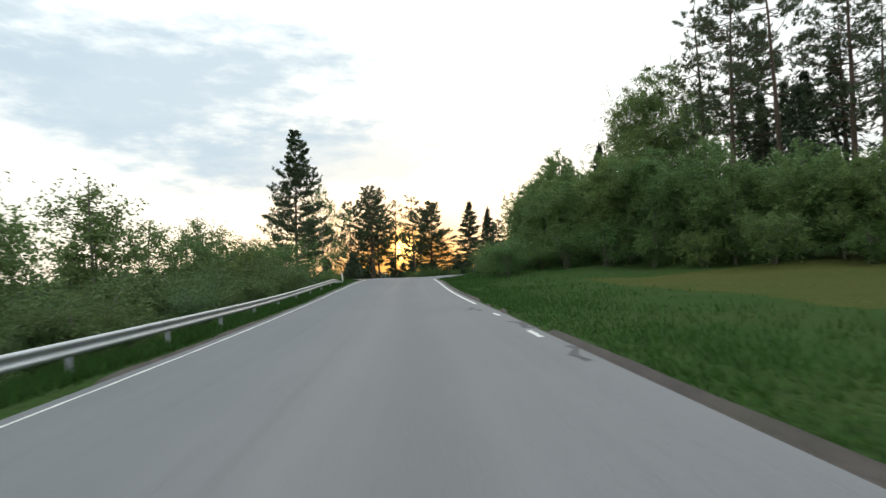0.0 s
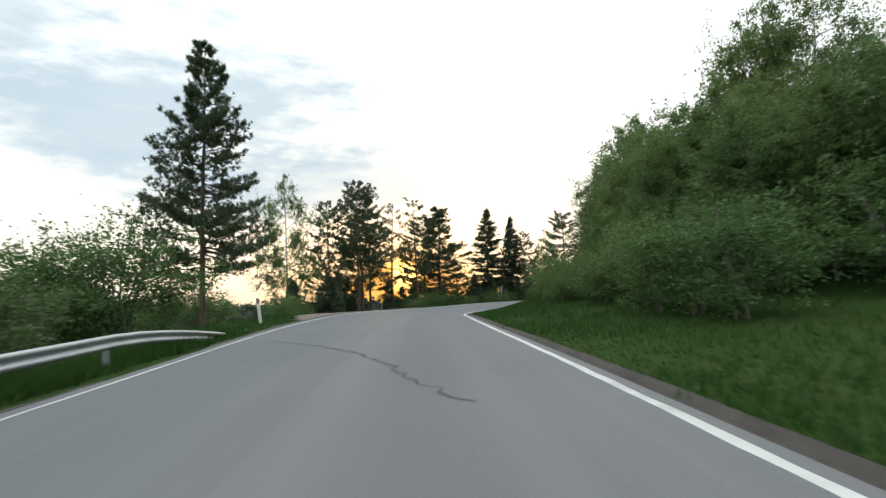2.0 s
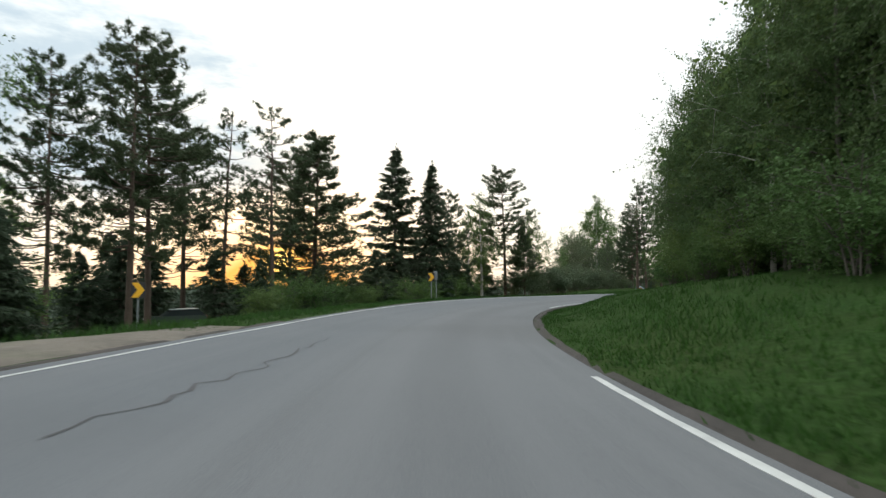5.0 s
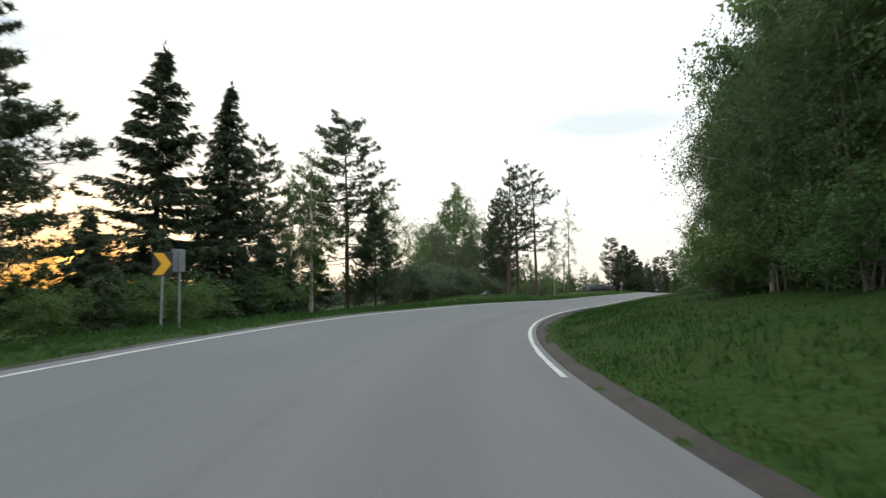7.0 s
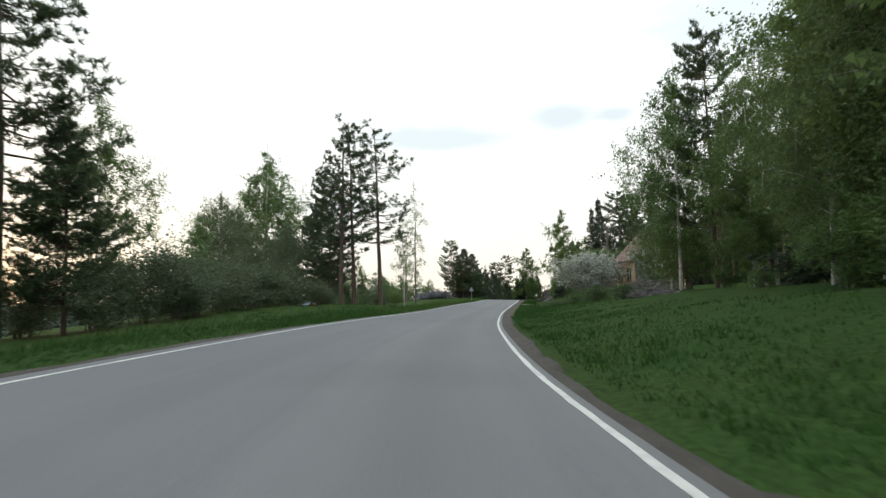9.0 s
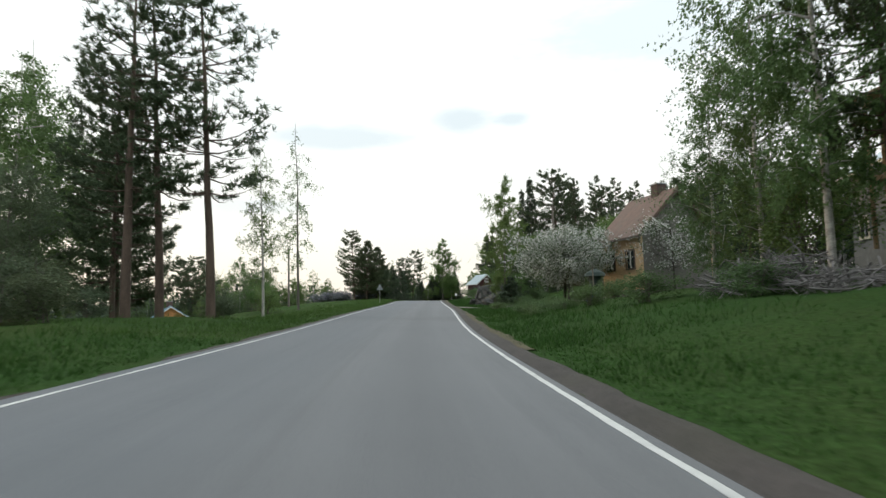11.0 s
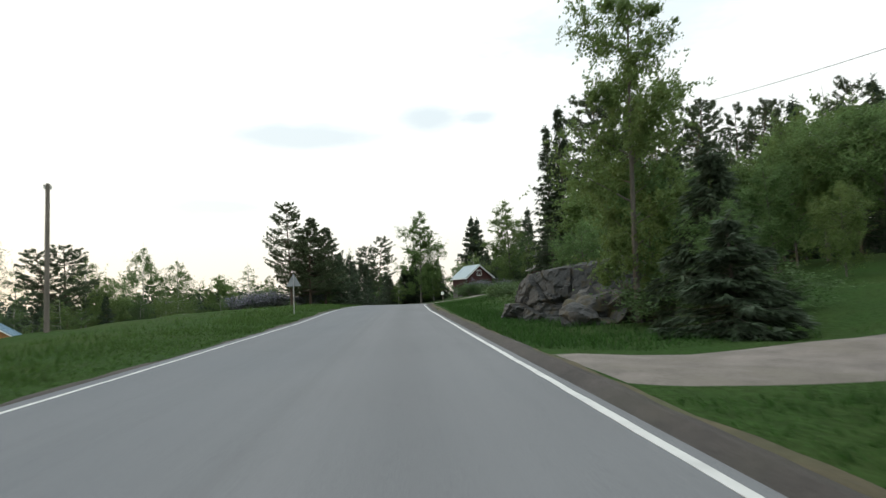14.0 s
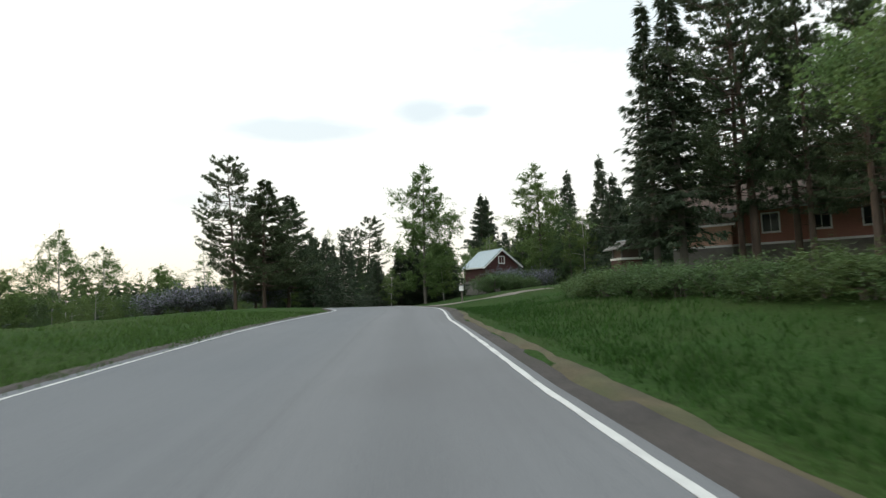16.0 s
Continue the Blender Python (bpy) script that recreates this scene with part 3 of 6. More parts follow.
def pine(seed, h=16.0, start=0.35, spread=2.6, shape="cone", density=1.0, gap=0.55, label="tall dark green pine with a bare lower trunk"):
    """A Scots pine: whorls of upswept limbs that carry tufts of needles in plates."""
    rng = np.random.default_rng(seed)
    wood, trunk = Wood(), bent_trunk(rng, h, h * 0.025)
    wood.limb(trunk, h * 0.0125, 0.02, 7)
    C, D = [], []
    for z in np.arange(h * 0.12, h * start, gap * 1.6):        # dead stubs under the crown
        if rng.random() < 0.5:
            a = rng.uniform(0, 6.28)
            o = at_height(trunk, z)
            way = np.array([math.cos(a), math.sin(a), rng.uniform(-0.2, 0.2)])
            wood.limb([o, o + way * rng.uniform(0.5, 1.2), o + way * rng.uniform(1.2, 1.9) - (0, 0, 0.15)], 0.02, 0.006, 3)
    z = h * start
    while z < h - 0.15:
        u = (z - h * start) / (h * (1 - start))
        if shape == "cone":
            reach = spread * (1.08 - u) ** 0.85 * (0.55 + 0.45 * min(1, u * 6 + 0.5))
        else:
            reach = spread * math.sqrt(max(0.05, 1 - (1.6 * u - 0.72) ** 2)) * (1.12 - 0.55 * u)
        for b in range(rng.integers(3, 6) + (2 if shape == "cone" and gap < 0.5 else 0)):
            a = rng.uniform(0, 6.28)
            L = reach * rng.uniform(0.55, 1.15)
            rise = rng.uniform(-0.15, 0.35) + 0.35 * u
            o = at_height(trunk, z + rng.uniform(-0.2, 0.2))
            t = np.linspace(0, 1, 5)[:, None]
            way = np.array([math.cos(a), math.sin(a), 0])
            line = o + way * t * L + np.array([0, 0, 1.0]) * (rise * t * L * 0.6 + 0.12 * L * t**2 - 0.10 * L * np.sin(t * 3.1))
            wood.limb(line, 0.014 + 0.012 * L, 0.006, 3)
            # tufts gather in a few flat plates towards the limb's end
            plates = max(2, int(1.6 + 1.5 * L))
            heart = rng.uniform(0.3 if shape == "cone" else 0.42, 1.0, plates) ** 0.8
            count = int((1.0 + 5.0 * min(1.0, L) ** 1.5 + 8.0 * L) * density)
            pick = rng.integers(plates, size=count)
            q = np.clip(heart[pick] + rng.normal(0, 0.10, count), 0.12, 1.04)
            base = np.stack([np.interp(q, t[:, 0], line[:, k]) for k in range(3)], 1)
            across = np.array([-way[1], way[0], 0])
            offset = rng.normal(0, 0.16, plates)[pick] + rng.normal(0, 0.07, count)
            base += across * offset[:, None] * L * (0.3 + 0.7 * np.sin(q * 2.6))[:, None]
            base[:, 2] += rng.normal(0.05, 0.07, count) + np.abs(rng.normal(0, 0.10, plates))[pick]
            for _ in range(11):
                C.append(base + rng.normal(0, 0.03, base.shape))
                D.append(unit(rng.normal(0, 0.75, (count, 3)) + way * 0.5 + np.array([0, 0, 0.4])))
        z += gap * rng.uniform(0.7, 1.3) * (1.15 - 0.4 * u)
    top = np.repeat(trunk[-1][None], 14, 0) - np.array([0, 0, 1.0]) * rng.uniform(0, 0.8, 14)[:, None]
    C.append(top), D.append(unit(rng.normal(0, 0.6, (14, 3)) + np.array([0, 0, 0.8])))
    v, f = blades(rng, np.concatenate(C), np.concatenate(D), 0.25, 0.052)
    return finish_tree("pine_tree", wood, "bark_pine", v, f, "pine", label, "tree")


def spruce(seed, h=16.0, spread=2.6, start=0.04, thin=1.0, label="dark narrow spruce with drooping branches"):
    """A spruce: close whorls of drooping limbs with hanging sprays."""
    rng = np.random.default_rng(seed)
    wood, trunk = Wood(), bent_trunk(rng, h, h * 0.006)
    wood.limb(trunk, h * 0.012, 0.015, 6)
    C, D, z = [], [], h * start + 0.2
    while z < h - 0.1:
        u = z / h
        reach = spread * (1 - u) ** 0.9 * (0.88 + 0.12 * math.sin(z * 2.3 + seed))
        for b in range(rng.integers(5, 8)):
            a = rng.uniform(0, 6.28)
            L = max(0.18, reach * rng.uniform(0.65, 1.15))
            o = at_height(trunk, z + rng.uniform(-0.15, 0.15))
            t = np.linspace(0, 1, 4)[:, None]
            way = np.array([math.cos(a), math.sin(a), 0])
            dip = (0.42 - 0.75 * u) * L
            line = o + way * t * L + np.array([0, 0, 1.0]) * (-dip * t + 0.16 * L * t**3)
            if L > 0.5:
                wood.limb(line, 0.008 + 0.008 * L, 0.004, 3)
            count = int((9 + 19 * L) * thin)
            q = rng.uniform(0.04, 1.0, count) ** 0.85
            base = np.stack([np.interp(q, t[:, 0], line[:, k]) for k in range(3)], 1)
            across = np.array([-way[1], way[0], 0])
            side = rng.choice([-1, 1], count)[:, None]
            base += across * rng.normal(0, 0.11, count)[:, None] * L * (1.1 - q)[:, None]
            base[:, 2] -= np.abs(rng.normal(0, 0.10, count))
            for _ in range(3):
                out = across * side * rng.uniform(0.1, 0.9, (count, 1)) + way * 0.6 + np.array([0, 0, -1.0]) * rng.uniform(0.05, 0.9, (count, 1))
                C.append(base), D.append(out)
        z += 0.25 * rng.uniform(0.6, 1.4) * (0.7 + h / 50)
    tip = np.repeat(trunk[-1][None], 20, 0) - np.array([0, 0, 1.0]) * rng.uniform(-0.3, 0.6, 20)[:, None]
    C.append(tip), D.append(unit(rng.normal(0, 0.5, (20, 3)) + np.array([0, 0, 0.6])))
    v, f = blades(rng, np.concatenate(C), np.concatenate(D), 0.34, 0.078)
    return finish_tree("spruce_tree", wood, "bark_grey", v, f, "spruce", label, "tree")


def broadleaf(seed, h=9.0, spread=2.6, start=0.15, count=5200, leaf=(0.24, 0.18), mat="leaf", bark="bark_grey", weep=0.0, girth=0.011, lean=0.03, stems=1, limbs=18, name="broadleaf_tree", label="dense green alder", category="tree", lobes=0.9, loose=1.0):
    """A leafy tree: limbs fork from the trunk and end in uneven clumps of leaves, with gaps between."""
    rng = np.random.default_rng(seed)
    wood, C, D = Wood(), [], []
    share = np.array([math.sin(math.pi * min(0.97, (b + 0.5) / limbs * 0.86 + 0.16)) for b in range(limbs)]) ** 1.15 + 0.04
    share = share / share.sum() * count / stems
    for st in range(stems):
        trunk = bent_trunk(rng, h * (1.0 if stems == 1 else rng.uniform(0.7, 1.0)), h * (lean if stems == 1 else 0.16), 9)
        if stems > 1:
            trunk[:, :2] += rng.normal(0, 0.12, 2)
        th = trunk[-1, 2]
        wood.limb(trunk, max(0.03, h * girth / math.sqrt(stems)), 0.012, 6)
        for b in range(limbs):
            u = start + (1 - start) * (b + rng.uniform(0.1, 0.9)) / limbs
            a = b * 2.4 + rng.uniform(-0.6, 0.6)
            form = math.sin(math.pi * min(1, (u - start) / (1 - start) * 0.86 + 0.16)) ** 0.75
            L = spread * form * rng.uniform(0.6, 1.2) / (1 if stems == 1 else 1.3)
            o = at_height(trunk, u * th * 0.97)
            t = np.linspace(0, 1, 5)[:, None]
            way = np.array([math.cos(a), math.sin(a), 0])
            per = int(share[b])
            rise = rng.uniform(0.35, 0.9) * (1 - 0.4 * u) * (0.45 if mat == "apple" else 1.0)
            line = o + way * t * L + np.array([0, 0, 1.0]) * (rise * t * L - weep * (t**2.2) * L * 0.9)
            wood.limb(line, 0.010 + 0.012 * L, 0.005, 3)
            twigs = int(5 + 3.2 * L) if stems == 1 else 5
            m = max(2, per // twigs)
            for tw in range(twigs):                  # side twigs; the leaves sit along them, or on strands that hang from them
                q = 1.0 if tw == 0 else rng.uniform(0.22, 1.0)
                p0 = np.array([np.interp(q, t[:, 0], line[:, k]) for k in range(3)])
                reach = (0.28 + 0.40 * L) * rng.uniform(0.5, 1.2) * lobes
                p1 = p0 + unit(rng.normal(0, 0.75, 3) + way * 0.7 + np.array([0, 0, 0.45 - 0.7 * weep])) * reach
                if stems == 1 and (tw < 4 or loose < 1):
                    wood.limb([p0, (p0 + p1) / 2 + (0, 0, 0.04), p1], 0.006 + 0.003 * L, 0.003, 3)
                sprays = 4
                where = rng.uniform(0.1, 1.05, sprays)
                ends = rng.normal(0, (0.14 + 0.42 * reach) * loose, (sprays, 3)) + np.array([0, 0, 0.10 - weep * 0.8]) * rng.uniform(0.4, 1.3, (sprays, 1))
                g = rng.integers(sprays, size=m)
                u2 = rng.uniform(0, 1, m)[:, None]
                C.append(p0 + (p1 - p0) * where[g][:, None] + ends[g] * u2 + rng.normal(0, (0.045 + 0.018 * L) * loose, (m, 3)))
    c = np.concatenate(C)
    d = unit(rng.normal(0, 0.8, c.shape) + np.array([0, 0, -0.25 - weep]))
    v, f = leaves(rng, c, d, *leaf)
    return finish_tree(name, wood, bark, v, f, mat, label, category)


PROTO = {}


def grow(kind, make, *args, **kw):
    ob = make(*args, **kw)
    ob.location = (0, 0, -400)
    PROTO.setdefault(kind, []).append((ob, kw.get("h", 16.0)))


used = set()


def plant(kind, x, y, h, z=None, turn=None, wide=1.0, variant=None, group="", label="", tilt=(0, 0)):
    """Stands a tree of that kind and height on the ground at x, y."""
    rng = np.random.default_rng(int(abs(x * 131 + y * 71 + h * 17)) + 5)
    options = PROTO[kind]
    k = int(rng.integers(len(options))) if variant is None else variant
    ob, full = options[k]
    sc = h / full
    base = ground_at(x, y) if z is None else z
    m = pose(x, y, base - 0.05, tilt[0], tilt[1], rng.uniform(0, 360) if turn is None else turn) @ Matrix.Diagonal((sc * wide, sc * wide, sc, 1))
    if (kind, k) not in used:
        used.add((kind, k))
        made = ob
        made.matrix_basis = m
    else:
        made = copy_thing(ob, m)
        made.matrix_basis = m
    if group:
        made["group"] = group
    if label:
        made["label"] = label
    return made


grow("pine", pine, 11, h=16.0, start=0.10, spread=4.6, density=1.2, gap=0.46)
grow("pine", pine, 12, h=16.0, start=0.26, spread=4.1, shape="round", density=1.25, gap=0.5)
grow("pine", pine, 13, h=16.0, start=0.34, spread=3.4, shape="round", density=1.3, gap=0.55)
grow("thinpine", pine, 14, h=16.0, start=0.36, spread=3.3, shape="round", density=0.72, gap=0.8, label="slender pine with a sparse crown and bare trunk")
grow("thinpine", pine, 15, h=16.0, start=0.30, spread=3.1, shape="round", density=0.72, gap=0.85, label="slender pine with a sparse crown")
grow("conepine", pine, 16, h=16.0, start=0.17, spread=4.7, density=1.3, gap=0.42, label="broad dark pine with branches almost to the ground")
grow("spruce", spruce, 21, h=16.0, spread=5.0, thin=0.95)
grow("spruce", spruce, 22, h=16.0, spread=4.4, thin=0.95)
grow("youngspruce", spruce, 25, h=6.0, spread=2.6, thin=0.6, label="young dark spruce under the pines")
grow("youngspruce", spruce, 26, h=6.0, spread=2.2, thin=0.6, label="young dark spruce under the pines")
grow("farspruce", spruce, 27, h=9.0, spread=2.7, thin=0.42, label="dark spruce at the back of the wood")
grow("farspruce", spruce, 28, h=9.0, spread=2.3, thin=0.42, label="dark spruce at the back of the wood")
grow("farpine", pine, 17, h=16.0, start=0.3, spread=4.0, shape="round", density=0.8, gap=0.6, label="tall pine with a bare trunk on the hill")
grow("farbirch", broadleaf, 38, h=12.0, spread=3.2, start=0.1, count=5200, leaf=(0.24, 0.17), mat="birch", bark="bark_birch", weep=0.5, limbs=16, name="birch_tree", label="leafy birch at the back of the wood")
grow("backalder", broadleaf, 40, h=9.0, spread=2.6, start=0.06, count=7500, leaf=(0.22, 0.165), label="dense green alder inside the wood")
grow("openspruce", spruce, 23, h=16.0, spread=2.7, start=0.12, thin=0.5, label="tall slender spruce with gaps between its drooping branches")
grow("lowspruce", spruce, 24, h=5.0, spread=2.3, start=0.02, thin=1.3, label="low spreading spruce beside the rock")
grow("birch", broadleaf, 31, h=14.0, spread=3.3, start=0.14, count=30000, leaf=(0.115, 0.085), mat="birch", bark="bark_birch", weep=0.7, limbs=24, name="birch_tree", label="light green birch with hanging twigs and a pale trunk")
grow("birch", broadleaf, 32, h=14.0, spread=3.7, start=0.10, count=31000, leaf=(0.115, 0.085), mat="birch", bark="bark_birch", weep=0.55, limbs=26, name="birch_tree", label="light green birch with hanging twigs and a pale trunk")
grow("sparsebirch", broadleaf, 33, h=14.0, spread=2.1, start=0.2, count=6500, leaf=(0.12, 0.09), mat="birch", bark="bark_birch", weep=0.5, limbs=20, name="birch_tree", label="young birch in thin new leaf")
grow("barebirch", broadleaf, 39, h=16.0, spread=1.5, start=0.22, count=2600, leaf=(0.13, 0.085), mat="birch", bark="bark_grey", girth=0.007, weep=0.9, limbs=22, lobes=0.55, name="birch_tree", label="half-dead slender birch with hanging leaves and a bare top")
grow("edgebirch", broadleaf, 50, h=13.0, spread=2.5, start=0.04, count=26000, leaf=(0.095, 0.07), mat="shade", bark="bark_birch", weep=0.3, limbs=30, lobes=1.25, name="birch_tree", label="young birch at the wood's edge, leafy almost to the ground")
grow("edgebirch", broadleaf, 51, h=13.0, spread=2.2, start=0.06, count=24000, leaf=(0.095, 0.07), mat="shade", limbs=28, lobes=1.3, name="aspen_tree", label="young aspen at the wood's edge with a pale thin trunk")
grow("aspen", broadleaf, 34, h=15.0, spread=2.5, start=0.03, count=40000, leaf=(0.12, 0.09), mat="leaf", limbs=34, name="aspen_tree", label="tall narrow aspen in green leaf")
grow("alder", broadleaf, 35, h=9.0, spread=2.5, start=0.06, count=26000, leaf=(0.11, 0.085), label="dense green alder at the wood's edge")
grow("alder", broadleaf, 36, h=9.0, spread=2.3, start=0.08, count=25000, leaf=(0.11, 0.085), limbs=20, label="dense green alder at the wood's edge")
grow("alder", broadleaf, 37, h=9.0, spread=2.8, start=0.05, count=27000, leaf=(0.11, 0.085), limbs=22, lobes=1.1, label="dense green alder at the wood's edge")
grow("bush", broadleaf, 41, h=3.0, spread=1.5, start=0.08, count=8000, leaf=(0.075, 0.05), mat="bush", stems=5, limbs=6, name="willow_bush", label="dense green roadside willow bush", category="bush")
grow("bush", broadleaf, 42, h=3.0, spread=1.7, start=0.05, count=8500, leaf=(0.075, 0.05), mat="bush", stems=6, limbs=5, name="willow_bush", label="dense green roadside willow bush", category="bush")
grow("bush", broadleaf, 43, h=3.0, spread=1.3, start=0.10, count=7500, leaf=(0.075, 0.055), mat="leaf", stems=4, limbs=7, name="willow_bush", label="leafy green sapling thicket", category="bush")
grow("darkbush", broadleaf, 60, h=3.0, spread=1.5, start=0.05, count=12000, leaf=(0.07, 0.05), mat="shade", stems=5, limbs=7, name="alder_bush", label="dense dark green alder bush behind the guardrail", category="bush")
grow("darkbush", broadleaf, 61, h=3.0, spread=1.3, start=0.05, count=11000, leaf=(0.07, 0.05), mat="shade", stems=4, limbs=8, name="alder_bush", label="dense dark green alder bush behind the guardrail", category="bush")
grow("sapling", broadleaf, 44, h=5.0, spread=1.0, start=0.12, count=6000, leaf=(0.085, 0.06), mat="leaf", limbs=18, name="sapling", label="young leafy alder sapling above the bushes", category="tree")
grow("sapling", broadleaf, 45, h=5.0, spread=0.8, start=0.2, count=5000, leaf=(0.085, 0.06), mat="birch", limbs=15, name="sapling", label="young leafy birch sapling above the bushes", category="tree")
grow("apple", broadleaf, 46, h=5.4, spread=3.3, start=0.22, count=64000, leaf=(0.058, 0.052), girth=0.024, bark="bark_dark", mat="apple", limbs=46, lobes=0.75, loose=0.5, name="apple_tree", label="spreading apple tree covered in white blossom", category="tree")
grow("apple", broadleaf, 47, h=5.4, spread=2.8, start=0.25, count=50000, leaf=(0.058, 0.052), girth=0.022, bark="bark_dark", mat="apple", limbs=40, lobes=0.75, loose=0.5, name="apple_tree", label="apple tree covered in white blossom", category="tree")
grow("lilac", broadleaf, 48, h=2.6, spread=1.9, start=0.05, count=6500, leaf=(0.095, 0.075), mat="lilac", stems=6, limbs=5, name="lilac_bush", label="greyish lilac bush in bud beside the meadow", category="bush")
grow("maple", broadleaf, 56, h=9.0, spread=3.6, start=0.36, count=34000, leaf=(0.13, 0.11), mat="leaf", girth=0.014, limbs=28, name="maple_tree", label="broad green garden tree with a clear trunk on the lawn")
grow("shadepine", pine, 19, h=22.0, start=0.17, spread=4.6, density=1.35, gap=0.6, label="tall dark pine with a bare lower trunk before the red house")
grow("bigpine", pine, 18, h=17.0, start=0.19, spread=4.5, density=1.5, gap=0.48, label="large dark pine with layered branches and a bare lower trunk")
grow("greybush", broadleaf, 57, h=3.0, spread=1.6, start=0.06, count=7500, leaf=(0.08, 0.055), mat="willow", stems=6, limbs=6, name="willow_bush", label="dark grey-green roadside willow bush", category="bush")
grow("greybush", broadleaf, 58, h=3.0, spread=1.4, start=0.10, count=6500, leaf=(0.08, 0.055), mat="willow", stems=5, limbs=6, name="willow_bush", label="dark grey-green roadside willow bush", category="bush")
grow("fanwillow", broadleaf, 52, h=5.0, spread=2.6, start=0.12, count=7000, leaf=(0.10, 0.07), mat="leaf", stems=9, limbs=5, lobes=1.1, name="willow_bush", label="wide fan-shaped willow with bare lower stems", category="bush")
grow("sparseapple", broadleaf, 53, h=5.4, spread=2.8, start=0.28, count=9000, leaf=(0.075, 0.065), girth=0.018, bark="bark_dark", mat="apple", limbs=26, lobes=0.8, loose=0.6, name="apple_tree", label="old apple tree in thin white blossom with bare twigs", category="tree")
grow("greywillow", broadleaf, 54, h=10.0, spread=2.8, start=0.05, count=24000, leaf=(0.10, 0.07), mat="willow", limbs=26, lobes=1.15, name="willow_tree", label="grey-green willow with an uneven spired crown")
grow("greywillow", broadleaf, 55, h=10.0, spread=2.3, start=0.08, count=20000, leaf=(0.10, 0.07), mat="willow", limbs=24, lobes=1.2, name="willow_tree", label="grey-green willow with an uneven spired crown")
grow("hedge", broadleaf, 49, h=1.5, spread=1.0, start=0.03, count=3800, leaf=(0.075, 0.05), mat="shade", stems=6, limbs=4, name="garden_shrub", label="low dark green garden shrub", category="bush")

# --- the valley side of the first straight: saplings and thickets behind the rail
rng = np.random.default_rng(3)
for s in np.arange(-16, 46, 1.9):
    for row, (lat, h) in enumerate(((-8.8, 2.3), (-11.2, 3.5), (-14.0, 4.4))):
        if (s > 44 and row == 0) or (row == 2 and int(s * 10) % 2):
            continue
        q = along(s + rng.uniform(-0.8, 0.8), lat + rng.uniform(-0.8, 0.8))
        plant("darkbush", q[0], q[1], h * rng.uniform(0.85, 1.15) * (1.0 if s < 40 else 1.1), wide=1.2, group="bushes along the valley side")
for s, lat, h in ((14, -13.2, 6.4), (17.5, -13.0, 6.3), (20.0, -13.6, 6.5), (26, -13.5, 7.6), (28.0, -14.4, 6.6), (32.5, -14.2, 7.0), (35.5, -13.2, 6.0), (42.5, -15.2, 7.2), (39, -13.5, 6.2), (45, -14, 6.0), (10, -14.5, 6.4), (5, -12.5, 6.6), (0, -12, 6.5), (36.5, -10.2, 4.6), (41.5, -10.8, 4.8)):
    q = along(s, lat)
    plant("sapling", q[0], q[1], h + (0.9 if s < 30 else 0.2), wide=1.3, group="saplings along the valley side")
for s, lat, h in ((52.5, -11, 4.3), (50.8, -12.5, 4.2), (52, -14, 4.4), (58, -16, 3.2), (62, -19, 3.6), (66, -17, 2.6), (71, -18, 3.4), (76, -20, 3.0), (81, -17, 2.6), (86, -19, 3.2), (56, -22, 4.0), (69, -25, 4.4), (77, -27, 4.6)):
    q = along(s, lat)
    plant("bush", q[0], q[1], h, wide=1.3, group="bushes behind the lay-by")

# --- single trees that stand out, west of the road
for kind, x, y, top, wide, var in (
        ("bigpine", -16.0, 65.7, 17.4, 0.95, 0), ("birch", -21.4, 103.0, 18.1, 0.78, 1), ("pine", -17.0, 107.5, 14.0, 0.9, 1),
        ("pine", -13.6, 110.5, 17.2, 1.0, 1), ("pine", -13.6, 114.4, 17.2, 1.0, 2), ("thinpine", -10.6, 125.0, 16.4, 1.0, 1),
        ("thinpine", -6.3, 124.0, 16.8, 1.0, 0), ("pine", -2.9, 132.5, 16.4, 1.45, 0), ("spruce", 6.2, 139.8, 17.2, 1.3, 0), ("pine", -14.5, 128.0, 15.5, 1.2, 1), ("pine", -5.8, 139.5, 15.5, 1.2, 1),
        ("spruce", 10.7, 140.6, 15.6, 1.2, 1), ("birch", 17.1, 147.6, 11.5, 0.9, 0), ("sparsebirch", 18.7, 146.5, 13.9, 1.2, 0),
        ("pine", 22.9, 149.4, 16.8, 1.15, 1), ("pine", 13.8, 144.6, 12.5, 1.0, 1), ("birch", 27.5, 152.5, 12.6, 0.75, 0), ("birch", 53.5, 184.4, 18.4, 1.0, 1), ("birch", 55.7, 187.9, 21.4, 0.9, 0),
        ("thinpine", 52.7, 166.3, 18.6, 1.15, 1), ("thinpine", 54.9, 167.2, 19.4, 1.0, 0), ("pine", 54.0, 170.5, 14.3, 0.9, 1), ("thinpine", 55.9, 164.0, 18.2, 1.1, 0),
        ("sparsebirch", 59.5, 164.5, 10.0, 0.8, 0), ("barebirch", 76.9, 182.2, 18.6, 1.0, 0), ("greywillow", 40.0, 165.5, 9.6, 0.85, 0), ("sapling", 36.0, 160.5, 7.0, 1.0, 1), ("conepine", 25.2, 147.9, 8.8, 1.0, 0), ("conepine", 57.0, 176.6, 12.4, 1.1, 0)):
    base = ground_at(x, y)
    plant(kind, x, y, top - base, wide=wide, variant=var)
rng = np.random.default_rng(31)
